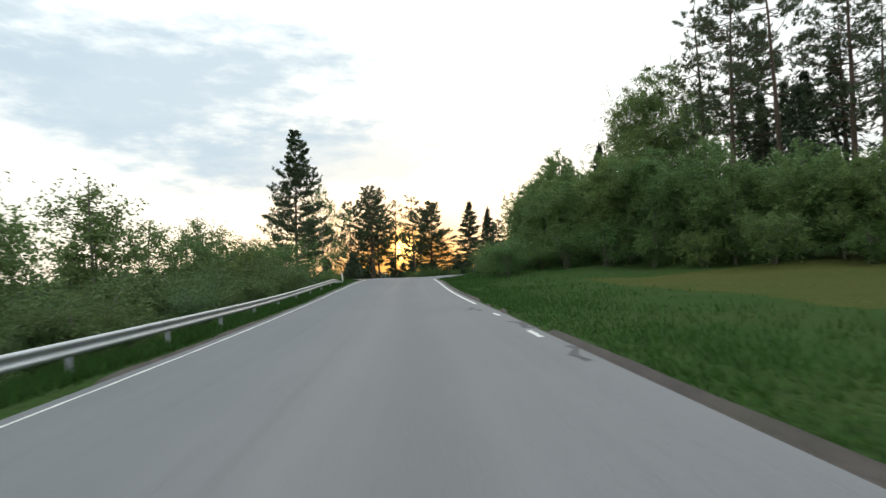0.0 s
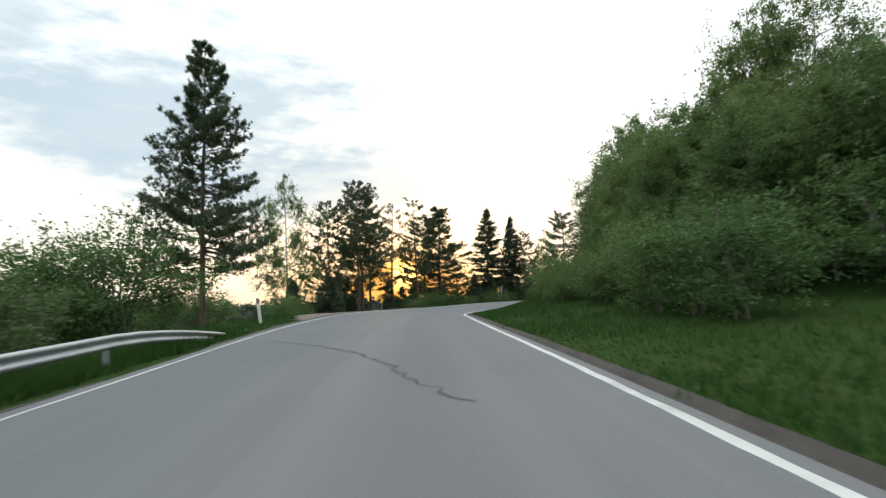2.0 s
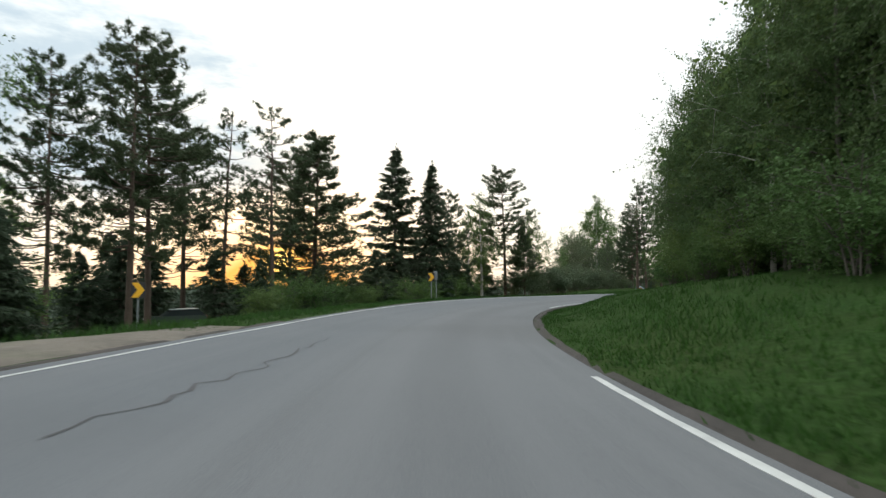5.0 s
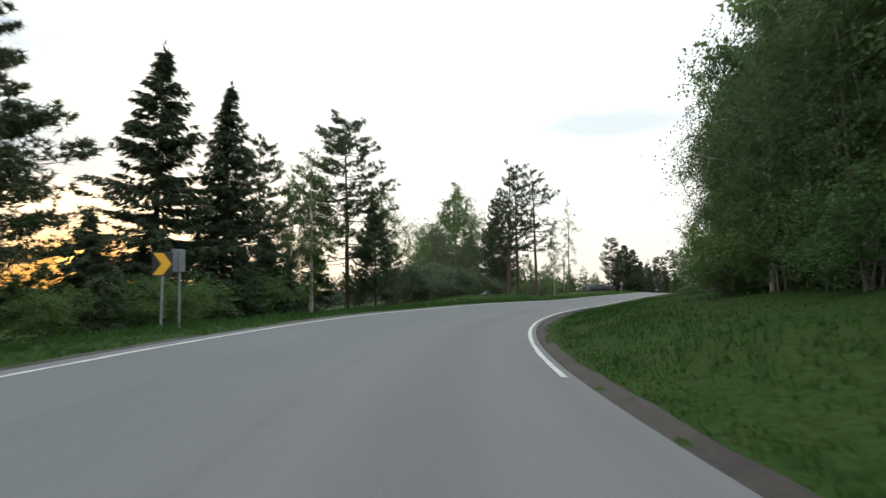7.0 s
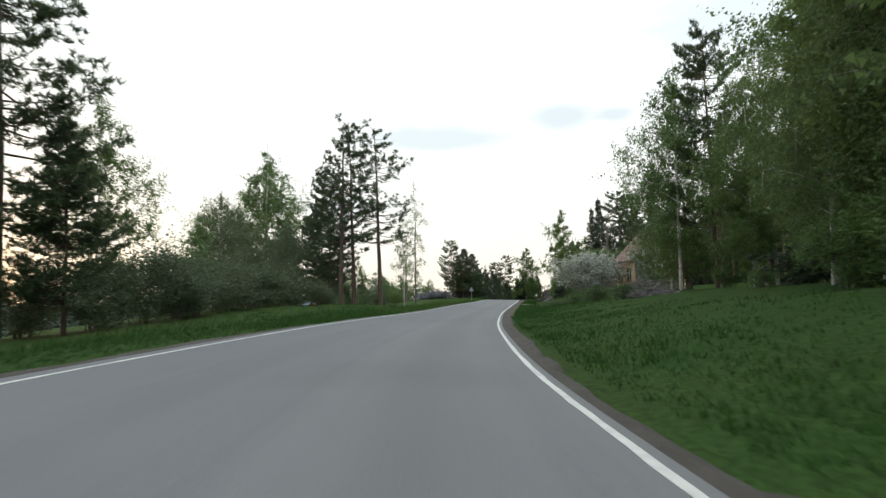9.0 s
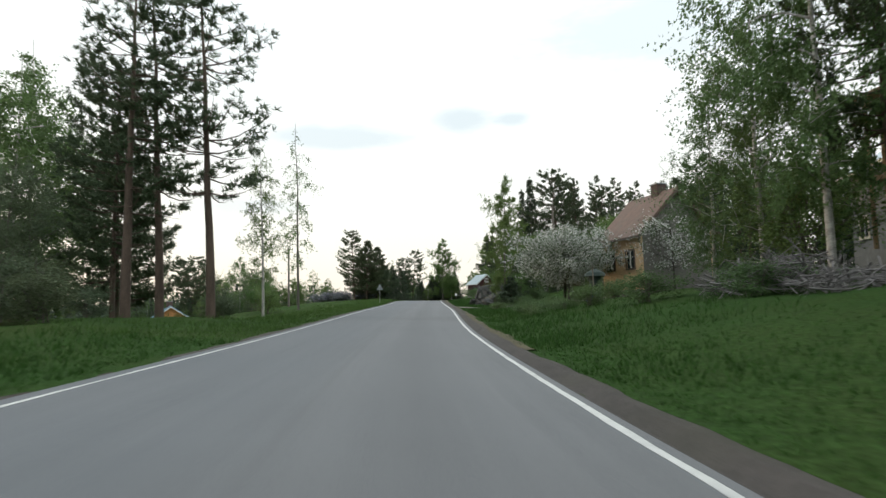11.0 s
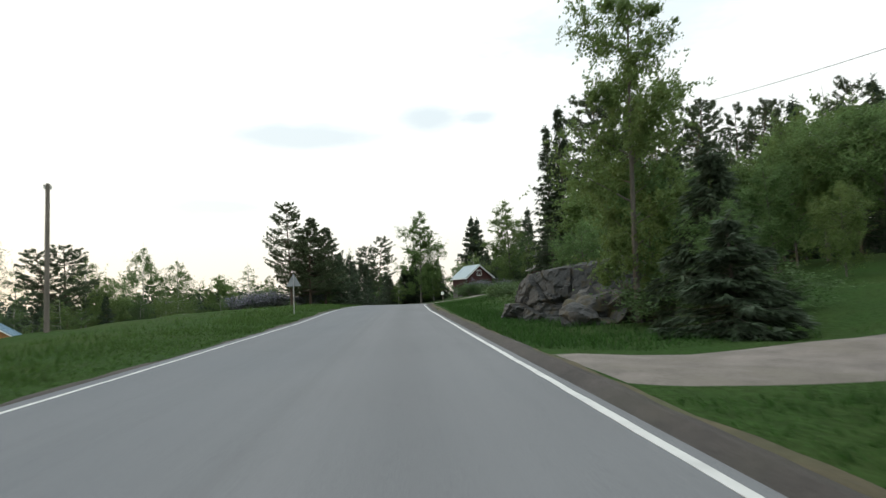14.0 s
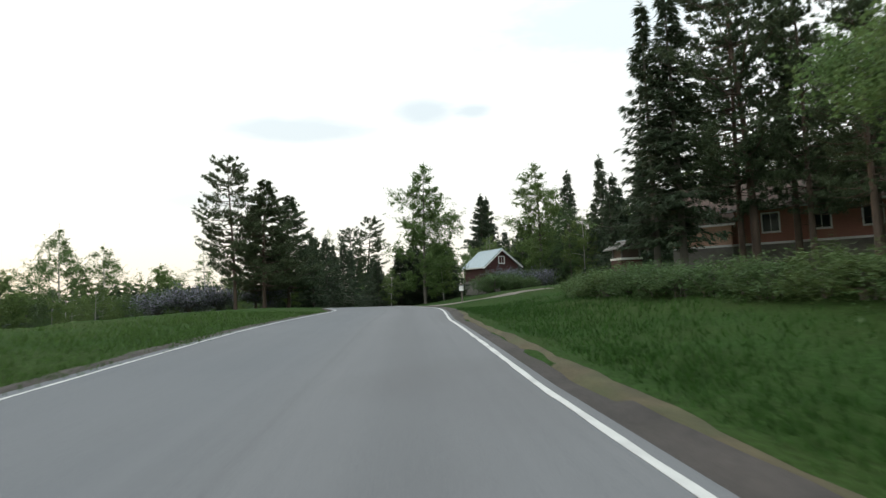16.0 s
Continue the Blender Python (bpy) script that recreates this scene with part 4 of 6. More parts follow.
for s in np.arange(92, 140, 2.5):
    if 96 < s < 109:
        continue
    q = along(s + rng.uniform(-1, 1), -19 - rng.uniform(0, 9) + (2.5 if s > 125 else 0))
    plant("youngspruce", q[0], q[1], rng.uniform(3.8, 6.4), wide=1.2, group="young spruces under the pines")
    q = along(s + rng.uniform(-1, 1), -17 - rng.uniform(0, 8))
    plant("bush", q[0], q[1], rng.uniform(2.2, 4.2), wide=1.4, group="bushes under the pines")
for x, y, h in ((-16.8, 119.0, 7), (-18.8, 122, 8), (-15.8, 123, 7), (-2, 128.5, 5), (14, 143.5, 7), (20, 151, 6.5), (-19, 117, 6), (-20, 100, 6)):
    plant("youngspruce", x, y, h, wide=1.2, group="young spruces under the pines")
for x, y, h in ((46, 177, 11), (50, 182, 13), (45.5, 180, 12), (49, 171, 8.0), (51.5, 175, 9.5)):
    plant("greywillow", x, y, h * 1.1, wide=0.82, group="leafy trees beyond the bend")
for x, y, h in ((26, 147, 3), (30, 151.5, 4), (33.5, 154, 3.5), (37, 158, 4), (40.5, 161, 4.4), (44, 163.5, 3.4), (48, 163, 3.0), (60.5, 170, 2.8), (28, 149, 3), (32, 152.5, 3.4), (35.5, 156, 3.2), (39, 159.5, 3.6), (42, 162, 3.4), (46, 165, 3.2), (50.5, 165.5, 2.6), (33, 156, 4), (38, 161, 4.4), (43, 166, 4.2), (24, 150, 3.6)):
    plant("greybush", x, y, h * (0.65 + 0.55 * abs(math.sin(x * 1.7 + y))), wide=1.3, group="bushes beyond the bend")
for x, y, h, k in ((82, 196, 4.4, "greywillow"), (86.5, 203, 6, "greywillow"), (79, 191, 4.2, "bush"), (76.5, 186.5, 3.2, "bush")):
    plant(k, x, y, h)

# --- the wood on the hill side of the first straight and inside the bend
rng = np.random.default_rng(8)
edge_s = [-20, 12, 26, 40, 50, 60, 80, 100, 120, 135, 150, 160]
edge_l = [36, 31, 25, 16.2, 11.8, 11.8, 11.9, 10.0, 8.8, 12.0, 13.8, 15.0]


def wood_edge(s):
    return float(np.interp(s, edge_s, edge_l))


for s in np.arange(-14, 146, 2.3):
    e = wood_edge(s)
    q = along(s + rng.uniform(-1, 1), e + rng.uniform(0, 1.2))
    if s < 62:
        plant("alder", q[0], q[1], rng.uniform(5.4, 6.8) if s < 36 else rng.uniform(6.6, 8.6), wide=1.1, group="alders along the wood's edge")
    else:
        plant("alder" if s < 78 else "edgebirch", q[0], q[1], (rng.uniform(6.0, 7.8) if s < 78 else rng.uniform(8.0, 10.5) if s < 91 else rng.uniform(9.5, 12.0) if s < 108 else rng.uniform(7.5, 12.5)), wide=1.0, group="trees along the wood's edge")
    if s > -20:
        q = along(s + rng.uniform(-1, 1), e + rng.uniform(3.0, 5.0))
        plant("backalder", q[0], q[1], rng.uniform(6.4, 8.0) + (4.0 if s > 92 else -0.6), wide=1.05, group="alders inside the wood")
for s in np.arange(-10, 66, 3.4):
    e = wood_edge(s)
    q = along(s, e - 1.6 + rng.uniform(-0.5, 0.5))
    plant("bush", q[0], q[1], rng.uniform(2.0, 3.6), wide=1.3, group="bushes at the wood's edge")
for s in np.arange(44, 76, 2.0):
    q = along(s, 7.4 + rng.uniform(-0.6, 0.9))
    plant("bush", q[0], q[1], rng.uniform(1.7, 3.1), wide=1.3, group="bushes at the wood's edge")
for s in np.arange(78, 142, 2.2):
    q = along(s, wood_edge(s) + (-1.3 if s < 88 else -0.2) + rng.uniform(-0.4, 0.5))
    plant("bush", q[0], q[1], rng.uniform(1.8, 3.2), wide=1.25, group="bushes at the wood's edge")
for s, lat, h, kind in ((2, 50, 17, "farpine"), (14, 47, 18, "thinpine"), (20, 44, 19, "pine"), (26, 46, 18, "pine"), (30, 41, 17, "thinpine"), (44, 38, 17, "thinpine"), (36, 36, 16, "farpine"), (52, 40, 18, "farpine"), (8, 55, 18, "farpine"),
                        (60, 36, 18, "farpine"), (34, 52, 19, "thinpine"), (33, 46, 18, "pine"), (22, 60, 20, "farpine"), (12, 52, 18, "thinpine"), (37, 60, 20, "farpine"), (66, 32, 23, "thinpine"), (60, 33, 24, "thinpine"), (55, 31, 23, "thinpine"), (50, 33, 23, "thinpine"), (46, 37, 23, "thinpine"), (15, 58, 18, "farspruce"), (42, 56, 19, "farspruce"), (47, 33, 10.5, "farspruce"), (51, 36, 11.5, "farspruce"), (55, 34, 10.5, "farspruce"), (58, 38, 12, "farspruce"), (62, 35, 11, "farspruce"), (53, 40, 13, "farspruce"), (46, 41, 12.5, "farspruce"), (66, 38, 11, "farspruce")):
    q = along(s, lat)
    plant(kind, q[0], q[1], h, group="pines on the hill")
for x, y, top, wide in ((29.8, 87.6, 29.0, 0.95), (33.4, 88.5, 32.5, 0.95), (31.5, 85.5, 28.0, 0.9), (35.0, 85.0, 31.5, 0.95), (37, 82, 26, 0.9)):
    plant("birch", x, y, top - ground_at(x, y), wide=wide, group="tall birches on the hill")
for s, lat, h, kind in ((86, 16, 14, "alder"), (92, 14, 15, "birch"), (98, 15, 17, "alder"), (106, 14, 16, "birch"), (112, 15.5, 15, "alder"), (118, 14.5, 15, "birch"), (124, 15, 17, "alder"),
                        (131, 14, 16, "aspen"), (136, 17, 15, "birch"), (142, 15.5, 16, "alder"), (147, 17, 17, "birch"), (152, 19, 16, "spruce"), (146, 22, 18, "spruce"), (139, 22, 17, "spruce"),
                        (166, 24, 16, "pine"), (128, 21, 17, "spruce"), (175, 27, 12, "alder"), (168, 26, 15, "spruce"), (150, 22, 17, "pine"), (158, 27, 18, "spruce"), (176, 28, 15, "spruce"), (120, 20, 16, "spruce"), (110, 21, 17, "spruce"), (100, 21, 17, "spruce")):
    q = along(s, lat)
    plant(kind, q[0], q[1], h, group="mixed wood inside the bend")

for kind, x, y, top, wide in (("edgebirch", 71.5, 140.6, 17.0, 1.0), ("edgebirch", 74.0, 143.4, 12.0, 1.0), ("pine", 68.2, 135.4, 22.5, 0.8), ("birch", 66.4, 137.6, 21.0, 0.8), ("birch", 56.5, 124.6, 19.0, 0.9), ("birch", 64.0, 129.8, 20.0, 0.8), ("birch", 51.5, 123.0, 18.5, 0.9), ("spruce", 60.0, 122.5, 16.0, 0.9), ("alder", 66.0, 127.5, 8.0, 0.8), ("birch", 62.6, 130.8, 17.0, 0.8), ("alder", 60.6, 130.4, 6.5, 0.75), ("fanwillow", 70.0, 138.6, 6.6, 1.25), ("hedge", 62.8, 133.0, 2.6, 1.3), ("hedge", 57.0, 128.6, 2.2, 1.1), ("hedge", 53.5, 127.6, 1.9, 1.0)):
    plant(kind, x, y, top - ground_at(x, y), wide=wide)

# --- garden and wood beyond the yellow house
for kind, x, y, top, wide, var in (
        ("apple", 80.3, 155.0, 5.7, 1.05, 1), ("apple", 83.4, 156.7, 6.0, 1.15, 0), ("spruce", 108.5, 170.4, 8.4, 1.1, 0), ("sparseapple", 82.0, 147.6, 6.0, 1.0, 0), ("apple", 104.5, 158.0, 4.2, 0.7, 1),
        ("aspen", 96.3, 169.8, 14.6, 0.85, 0), ("alder", 98.2, 169.6, 6.2, 0.8, 0), ("alder", 93.4, 166.2, 3.4, 0.9, 0), ("alder", 98.6, 167.4, 3.6, 0.9, 1), ("alder", 103.0, 174.2, 4.4, 1.0, 2), ("alder", 106.6, 173.6, 5.8, 1.1, 0),
        ("lowspruce", 90.8, 165.9, 2.5, 1.5, 0), ("lowspruce", 94.8, 166.8, 5.2, 1.05, 0), ("alder", 104.5, 163.0, 5.0, 0.9, 2),
        ("aspen", 107.4, 169.8, 7.2, 1.2, 0), ("alder", 109.5, 171.5, 7.0, 0.9, 1), ("maple", 118.4, 177.4, 9.2, 1.1, 0), ("maple", 123.5, 177.6, 9.6, 1.1, 0), ("alder", 114.0, 165.0, 9.0, 1.0, 0), ("maple", 112.0, 160.6, 9.6, 1.0, 0), ("maple", 118.0, 163.4, 11.0, 1.1, 0), ("alder", 110.5, 166.0, 7.6, 1.0, 1), ("alder", 122.0, 166.0, 11.0, 1.1, 2), ("maple", 121.0, 170.0, 9.0, 1.1, 0),
        ("openspruce", 143.6, 192.3, 21.8, 1.2, 0), ("openspruce", 143.9, 190.5, 24.1, 1.2, 0), ("pine", 146.7, 186.0, 25.4, 1.15, 1), ("shadepine", 147.4, 187.0, 24.5, 0.9, 0), ("shadepine", 149.0, 183.4, 24.0, 1.0, 0), ("shadepine", 148.2, 178.6, 23.5, 1.0, 0), ("shadepine", 147.6, 174.0, 22.5, 1.0, 0), ("shadepine", 140.5, 179.4, 21.0, 0.95, 0), ("pine", 137.5, 174.5, 19.0, 1.1, 2), ("shadepine", 149.0, 171.0, 21.5, 1.0, 0), ("shadepine", 145.6, 182.5, 22.5, 0.9, 0), ("pine", 134.0, 168.0, 16.8, 1.0, 2), ("conepine", 131.0, 161.0, 14.5, 1.0, 0),
        ("aspen", 183.6, 218.2, 20.2, 1.35, 0), ("farspruce", 181.0, 212.5, 17.0, 1.0, 1), ("edgebirch", 178.0, 211.5, 12.5, 1.1, 1), ("aspen", 150.0, 217.6, 14.6, 1.25, 0), ("spruce", 225.0, 251.0, 23.6, 1.2, 0), ("spruce", 237.0, 256.0, 24.6, 1.2, 1), ("farspruce", 176.0, 206.0, 17.5, 0.9, 1), ("farspruce", 170.0, 199.0, 16.5, 1.0, 0),
        ("pine", 143.6, 240.3, 17.6, 1.0, 1), ("conepine", 147.2, 239.5, 15.2, 1.3, 0), ("conepine", 152.5, 241.0, 14.0, 1.3, 0), ("pine", 150.0, 244.5, 13.0, 1.0, 0), ("pine", 192.3, 261.0, 16.6, 1.1, 2), ("pine", 186.0, 260.0, 13.5, 1.1, 1),
        ("conepine", 178.0, 262.0, 11.5, 1.1, 0), ("sparsebirch", 176.0, 256.0, 13.0, 0.8, 0), ("farspruce", 170.0, 256.0, 9.0, 1.3, 0), ("farspruce", 166.0, 247.0, 9.8, 1.2, 0), ("farspruce", 170.5, 250.0, 9.0, 1.2, 1), ("farspruce", 161.0, 245.0, 9.4, 1.3, 1), ("farspruce", 176.0, 252.5, 9.6, 1.2, 0), ("farspruce", 182.0, 256.0, 9.0, 1.2, 1), ("conepine", 162.0, 252.0, 10.0, 1.2, 0), ("farspruce", 157.0, 246.5, 8.0, 1.4, 1),
        ("pine", 125.5, 279.0, 12.6, 1.35, 1), ("pine", 122.0, 277.0, 11.6, 1.35, 2), ("birch", 150.0, 297.0, 16.2, 1.0, 0), ("birch", 154.0, 290.0, 12.2, 1.1, 1), ("sparsebirch", 177.0, 293.0, 11.8, 1.3, 0), ("birch", 186.0, 296.0, 9.0, 1.1, 0), ("alder", 163.0, 287.0, 8.0, 1.3, 0), ("birch", 132.0, 286.0, 12.0, 1.1, 1),
        ("pine", 113.5, 293.8, 13.0, 1.1, 1), ("sparsebirch", 122.0, 292.0, 11.0, 1.2, 0), ("alder", 138.0, 290.0, 7.0, 1.3, 1), ("pine", 130.5, 149.5, 25.6, 0.8, 2)):
    base = ground_at(x, y)
    plant(kind, x, y, top - base, wide=wide, variant=var)
for x, y, h in ((116, 288, 9.5), (120, 290.5, 8.5), (128, 288, 10), (135, 291, 10.5), (142, 290, 9.5), (147, 293, 11), (158, 290, 9.5), (110, 286, 10)):
    plant("edgebirch", x, y, h, wide=1.35, group="leafy trees at the meadow's far edge")
for x, y, h in ((153.5, 217.5, 6), (157.5, 219.5, 6.5), (161, 222.5, 6), (165, 226, 7), (169.5, 230.5, 7.5), (175, 235, 8), (181, 240, 8), (188, 243, 8), (155, 243.5, 5.5), (160, 248, 6), (166, 252.5, 7), (173, 259, 8), (184, 263, 8), (196, 256, 8), (148.5, 221.0, 4.5)):
    plant("farbirch", x, y, h, wide=1.25, group="leafy trees beyond the road's crest")
rng = np.random.default_rng(29)
for k in range(26):
    u = k / 25
    plant("farbirch" if k % 3 else "farspruce", 108 + 92 * u + rng.normal(0, 3), 268 + 28 * u + rng.normal(0, 4), rng.uniform(5, 9), wide=1.2, group="trees at the meadow's far edge")
rng = np.random.default_rng(37)
for k in range(14):                                  # dense dark spruces that close the view over the crest
    u = k / 13
    plant("farspruce", 150.5 + 6.5 * u + rng.normal(0, 1.2), 225.5 - 7.0 * u + rng.normal(0, 1.2), rng.uniform(4.5, 7.5), wide=1.7, group="spruces beyond the road's crest")
rng = np.random.default_rng(19)
for k in range(46):                                  # the wood that closes the view behind the houses
    u = k / 45
    x, y = 118 + 62 * u + rng.normal(0, 5), 138 + 50 * u + rng.normal(0, 6)
    plant("farspruce" if rng.random() < 0.6 else ("farpine" if rng.random() < 0.5 else "farbirch"), x, y, rng.uniform(13, 19), group="wood behind the houses")
for k in range(30):
    u = k / 29
    x, y = 176 + 90 * u + rng.normal(0, 5), 200 + 62 * u + rng.normal(0, 6)
    plant("farspruce" if rng.random() < 0.5 else "farbirch", x, y, rng.uniform(9, 15), group="wood behind the red cabin")
for k in range(34):
    u = k / 33
    plant("farspruce" if k % 2 else "farbirch", 186 + 54 * u + rng.normal(0, 4), 224 + 27 * u + rng.normal(0, 4), rng.uniform(8, 13), wide=1.2, group="wood behind the red cabin")
for k in range(28):
    x, y = rng.uniform(186, 208), rng.uniform(206, 234)
    plant("farspruce" if k % 2 else "farbirch", x, y, rng.uniform(8, 12), wide=1.25, group="wood behind the red cabin")
for k in range(14):
    x, y = rng.uniform(164, 186), rng.uniform(192, 207)
    plant("farspruce" if k % 3 else "farbirch", x, y, rng.uniform(9, 14), wide=1.15, group="wood behind the red cabin")
for k in range(14):
    x, y = 196 + k * 4.5 + rng.normal(0, 2), 268 + k * 3.0 + rng.normal(0, 5)
    plant("farspruce" if rng.random() < 0.6 else "farbirch", x, y, rng.uniform(7, 12), group="wood beyond the road's crest")
for x, y, h in ((140, 244, 3.2), (143, 246.5, 3.6), (146, 247, 3.2), (137.5, 246, 3.0), (150, 243, 3.2)):
    plant("lilac", x, y, h, wide=1.5, group="lilac bushes at the meadow's end")
for x, y, h in ((162.7, 214.4, 2.9), (164.2, 213.4, 2.6), (168.6, 212.0, 2.4)):
    plant("lilac", x, y, h, wide=1.2, label="flowering lilac bush beside the red cabin", group="lilacs by the cabin")
rng = np.random.default_rng(23)
for s in np.arange(238, 258, 1.5):
    q = along(s, float(np.interp(s, [238, 249, 258], [11.0, 9.8, 8.8])) + rng.uniform(-0.4, 0.4))
    plant("hedge", q[0], q[1], rng.uniform(1.0, 1.3), wide=1.8, group="garden hedge")
for s, lat, h in ((231.6, 7.6, 1.25), (233.4, 8.6, 1.3), (235.2, 9.4, 1.2), (232.0, 9.4, 1.4), (230.4, 6.4, 0.6), (212.6, 9.6, 1.2), (213.0, 10.8, 1.6), (214.8, 9.2, 1.4), (216.0, 10.2, 1.7), (189, 8.6, 0.7), (193.5, 7.6, 0.8), (196, 7.6, 0.9), (184, 8, 0.6), (199, 12.5, 1.0), (186.5, 11.8, 1.1), (180, 8.5, 1.0), (176, 10, 1.3), (213, 11.5, 1.3), (170, 11.5, 1.2)):
    q = along(s, lat)
    plant("hedge", q[0], q[1], h, wide=1.6)
rng = np.random.default_rng(61)
for k in range(34):
    q = along(rng.uniform(180, 201), rng.uniform(5.4, 8.6))
    plant("hedge", q[0], q[1], rng.uniform(0.35, 0.55), wide=rng.uniform(1.5, 2.1), label="rank green weeds and shoots in the garden's edge", group="weeds along the garden")
for x, y, h in ((163, 211.5, 1.2), (159.5, 212.5, 1.9), (160.6, 215.2, 2.3), (158.2, 213.6, 1.8), (161.6, 212.6, 1.6), (172.5, 214.5, 1.5)):
    plant("hedge", x, y, h, wide=1.8)


def far_woods():
    """Distant forest on the valley's far side: thousands of trees, told apart only by their tips."""
    rng = np.random.default_rng(5)
    V, n = [], 0
    spots = []
    for k in range(5200):
        a = radians(rng.uniform(-80, 62))
        d = rng.uniform(190, 480) if k % 3 else rng.uniform(420, 1000)
        spots.append((60 + d * math.sin(a), 150 + d * math.cos(a) * (1.0 if math.cos(a) > 0 else 0.5)))
    for k in range(700):
        a = radians(rng.uniform(62, 180))
        d = rng.uniform(150, 420)
        spots.append((110 + d * math.sin(a), 140 + d * math.cos(a)))
    for k in range(500):
        a = radians(rng.uniform(-180, -72))
        d = rng.uniform(150, 420)
        spots.append((-20 + d * math.sin(a), 20 + d * math.cos(a)))
    spots = np.array(spots)
    s, lat = beside(spots[:, 0], spots[:, 1])
    spots = spots[(np.abs(lat) > 58) & ~((spots[:, 0] > 70) & (spots[:, 0] < 135) & (spots[:, 1] < 262))]
    zz = lie(spots[:, 0], spots[:, 1])
    for (x, y), z in zip(spots, zz):
        h = rng.uniform(9, 17)
        m = 40
        u = rng.uniform(0.05, 1.0, m)
        a = rng.uniform(0, 6.28, m)
        r = h * 0.17 * (1.05 - u) * rng.uniform(0.4, 1.0, m) + 0.15
        c = np.stack([x + r * np.cos(a), y + r * np.sin(a), z + u * h], 1)
        d = np.stack([np.cos(a) * 0.8, np.sin(a) * 0.8, rng.uniform(-0.5, 0.5, m)], 1)
        v, _ = blades(rng, c, d, h * 0.12, h * 0.085)
        V.append(v)
    v = np.concatenate(V)
    ob = new("far_forest", mesh_from("far_forest", v, np.arange(len(v)).reshape(-1, 3), "far"))
    tagged(ob, "dark distant spruce and pine forest across the valley", "forest", kind="stuff")


far_woods()


def verge_grass():
    """Tufts of long grass on both verges."""
    rng = np.random.default_rng(6)
    n, rail = 84000, 9000
    s = rng.uniform(-8, 262, n)
    right = rng.random(n) < 0.55
    out = np.where(right, np.interp(s, [60, 100, 125, 175], [0.10, 0.18, 0.35, 0.62]), 0.12) + rng.exponential(2.2, n) + 0.35 * rng.random(n)
    out = np.where(out > 9, rng.uniform(0.7, 9, n), out)
    s[:rail], right[:rail], out[:rail] = rng.uniform(-8, 49, rail), False, rng.uniform(0.42, 1.5, rail)      # uncut under the guardrail
    lat = np.where(right, 2.25 + out, -4.90 - out)
    keep = ~((~right) & (s > 56) & (s < 84) & (out < np.interp(s, [56, 61, 65, 70, 80, 84], [0.6, 1.8, 3.6, 5.6, 5.6, 2.5]))) & ~(right & (s > 202.2) & (s < 208.4))
    s, lat, out, right = s[keep], lat[keep], out[keep], right[keep]
    x, y = np.interp(s, AT, RUN[:, 0]) + lat * np.interp(s, AT, HEAD[:, 1]), np.interp(s, AT, RUN[:, 1]) - lat * np.interp(s, AT, HEAD[:, 0])
    z = lie(x, y)
    c = np.stack([x, y, z - 0.02], 1)
    tall = 0.07 + 0.16 * np.clip(out / 3, 0, 1) * np.where(right & (s > 92) & (s < 165), 0.35, 1.0) + 0.07 * np.sin(x * 0.8) * np.sin(y * 0.6)
    tall = np.where(~right & (s < 49) & (out > 0.4) & (out < 1.6), 0.24 + 0.06 * np.sin(s * 1.3) + 0.08 * np.clip(out - 0.6, 0, 1), tall)
    V = []
    for k in range(3):
        d = unit(np.stack([rng.normal(0, 0.38, len(c)), rng.normal(0, 0.38, len(c)), np.ones(len(c))], 1))
        v, _ = blades(rng, c + rng.normal(0, 0.07, c.shape) * (1, 1, 0), d * np.maximum(tall, 0.08)[:, None] / 0.25, 0.25, 0.028)
        v = v.reshape(-1, 3, 3)
        v[:, 2] = v[:, :2].mean(1) + (v[:, 2] - v[:, :2].mean(1)) * (np.maximum(tall, 0.08) / 0.25)[:, None]
        V.append(v)
    v = np.concatenate(V)
    slope = np.tile(~right & (s > 168), 3)            # the same blades in a lighter green on the open slope
    for name, rows, mat, label in (("verge_grass", v[~slope], "grass", "long green grass on the road verges"), ("meadow_grass", v[slope], "meadow", "lighter green grass on the open slope")):
        ob = new(name, mesh_from(name, rows.reshape(-1, 3), np.arange(rows.shape[0] * 3).reshape(-1, 3), mat))
        tagged(ob, label, "grass", kind="stuff")


verge_grass()


def sheet(name, mat, s0, s1, near, far, lift, label, category, step=1.0, across=8, wob=0.6):
    """A patch of ground cover that follows the land; near and far: distances from the lane's line at each end."""
    ss = np.arange(s0, s1 + step / 2, step)
    rng = np.random.default_rng(int(abs(s0)))
    pts = []
    for i, s in enumerate(ss):
        u = (s - s0) / (s1 - s0)
        a, b = np.interp(u, np.linspace(0, 1, len(near)), near), np.interp(u, np.linspace(0, 1, len(far)), far)
        b += rng.normal(0, wob)
        for t in np.linspace(0, 1, across + 1):
            q = along(s, a + (b - a) * t)
            pts.append((q[0], q[1]))
    pts = np.array(pts)
    k = across + 1
    z = (lie(pts[:, 0], pts[:, 1]) + lift).reshape(-1, k)
    z[[0, -1]] -= 0.14                                # the rims sink into the ground
    z[:, -1] -= 0.14
    if near[0] > 4:
        z[:, 0] -= 0.14
    z = z.ravel()
    idx = np.arange(len(pts)).reshape(-1, k)
    f = np.stack([idx[:-1, :-1], idx[:-1, 1:], idx[1:, 1:], idx[1:, :-1]], -1).reshape(-1, 4)
    ob = new(name, mesh_from(name, np.concatenate([pts, z[:, None]], 1), f, mat, True))
    return tagged(ob, label, category, kind="structure")


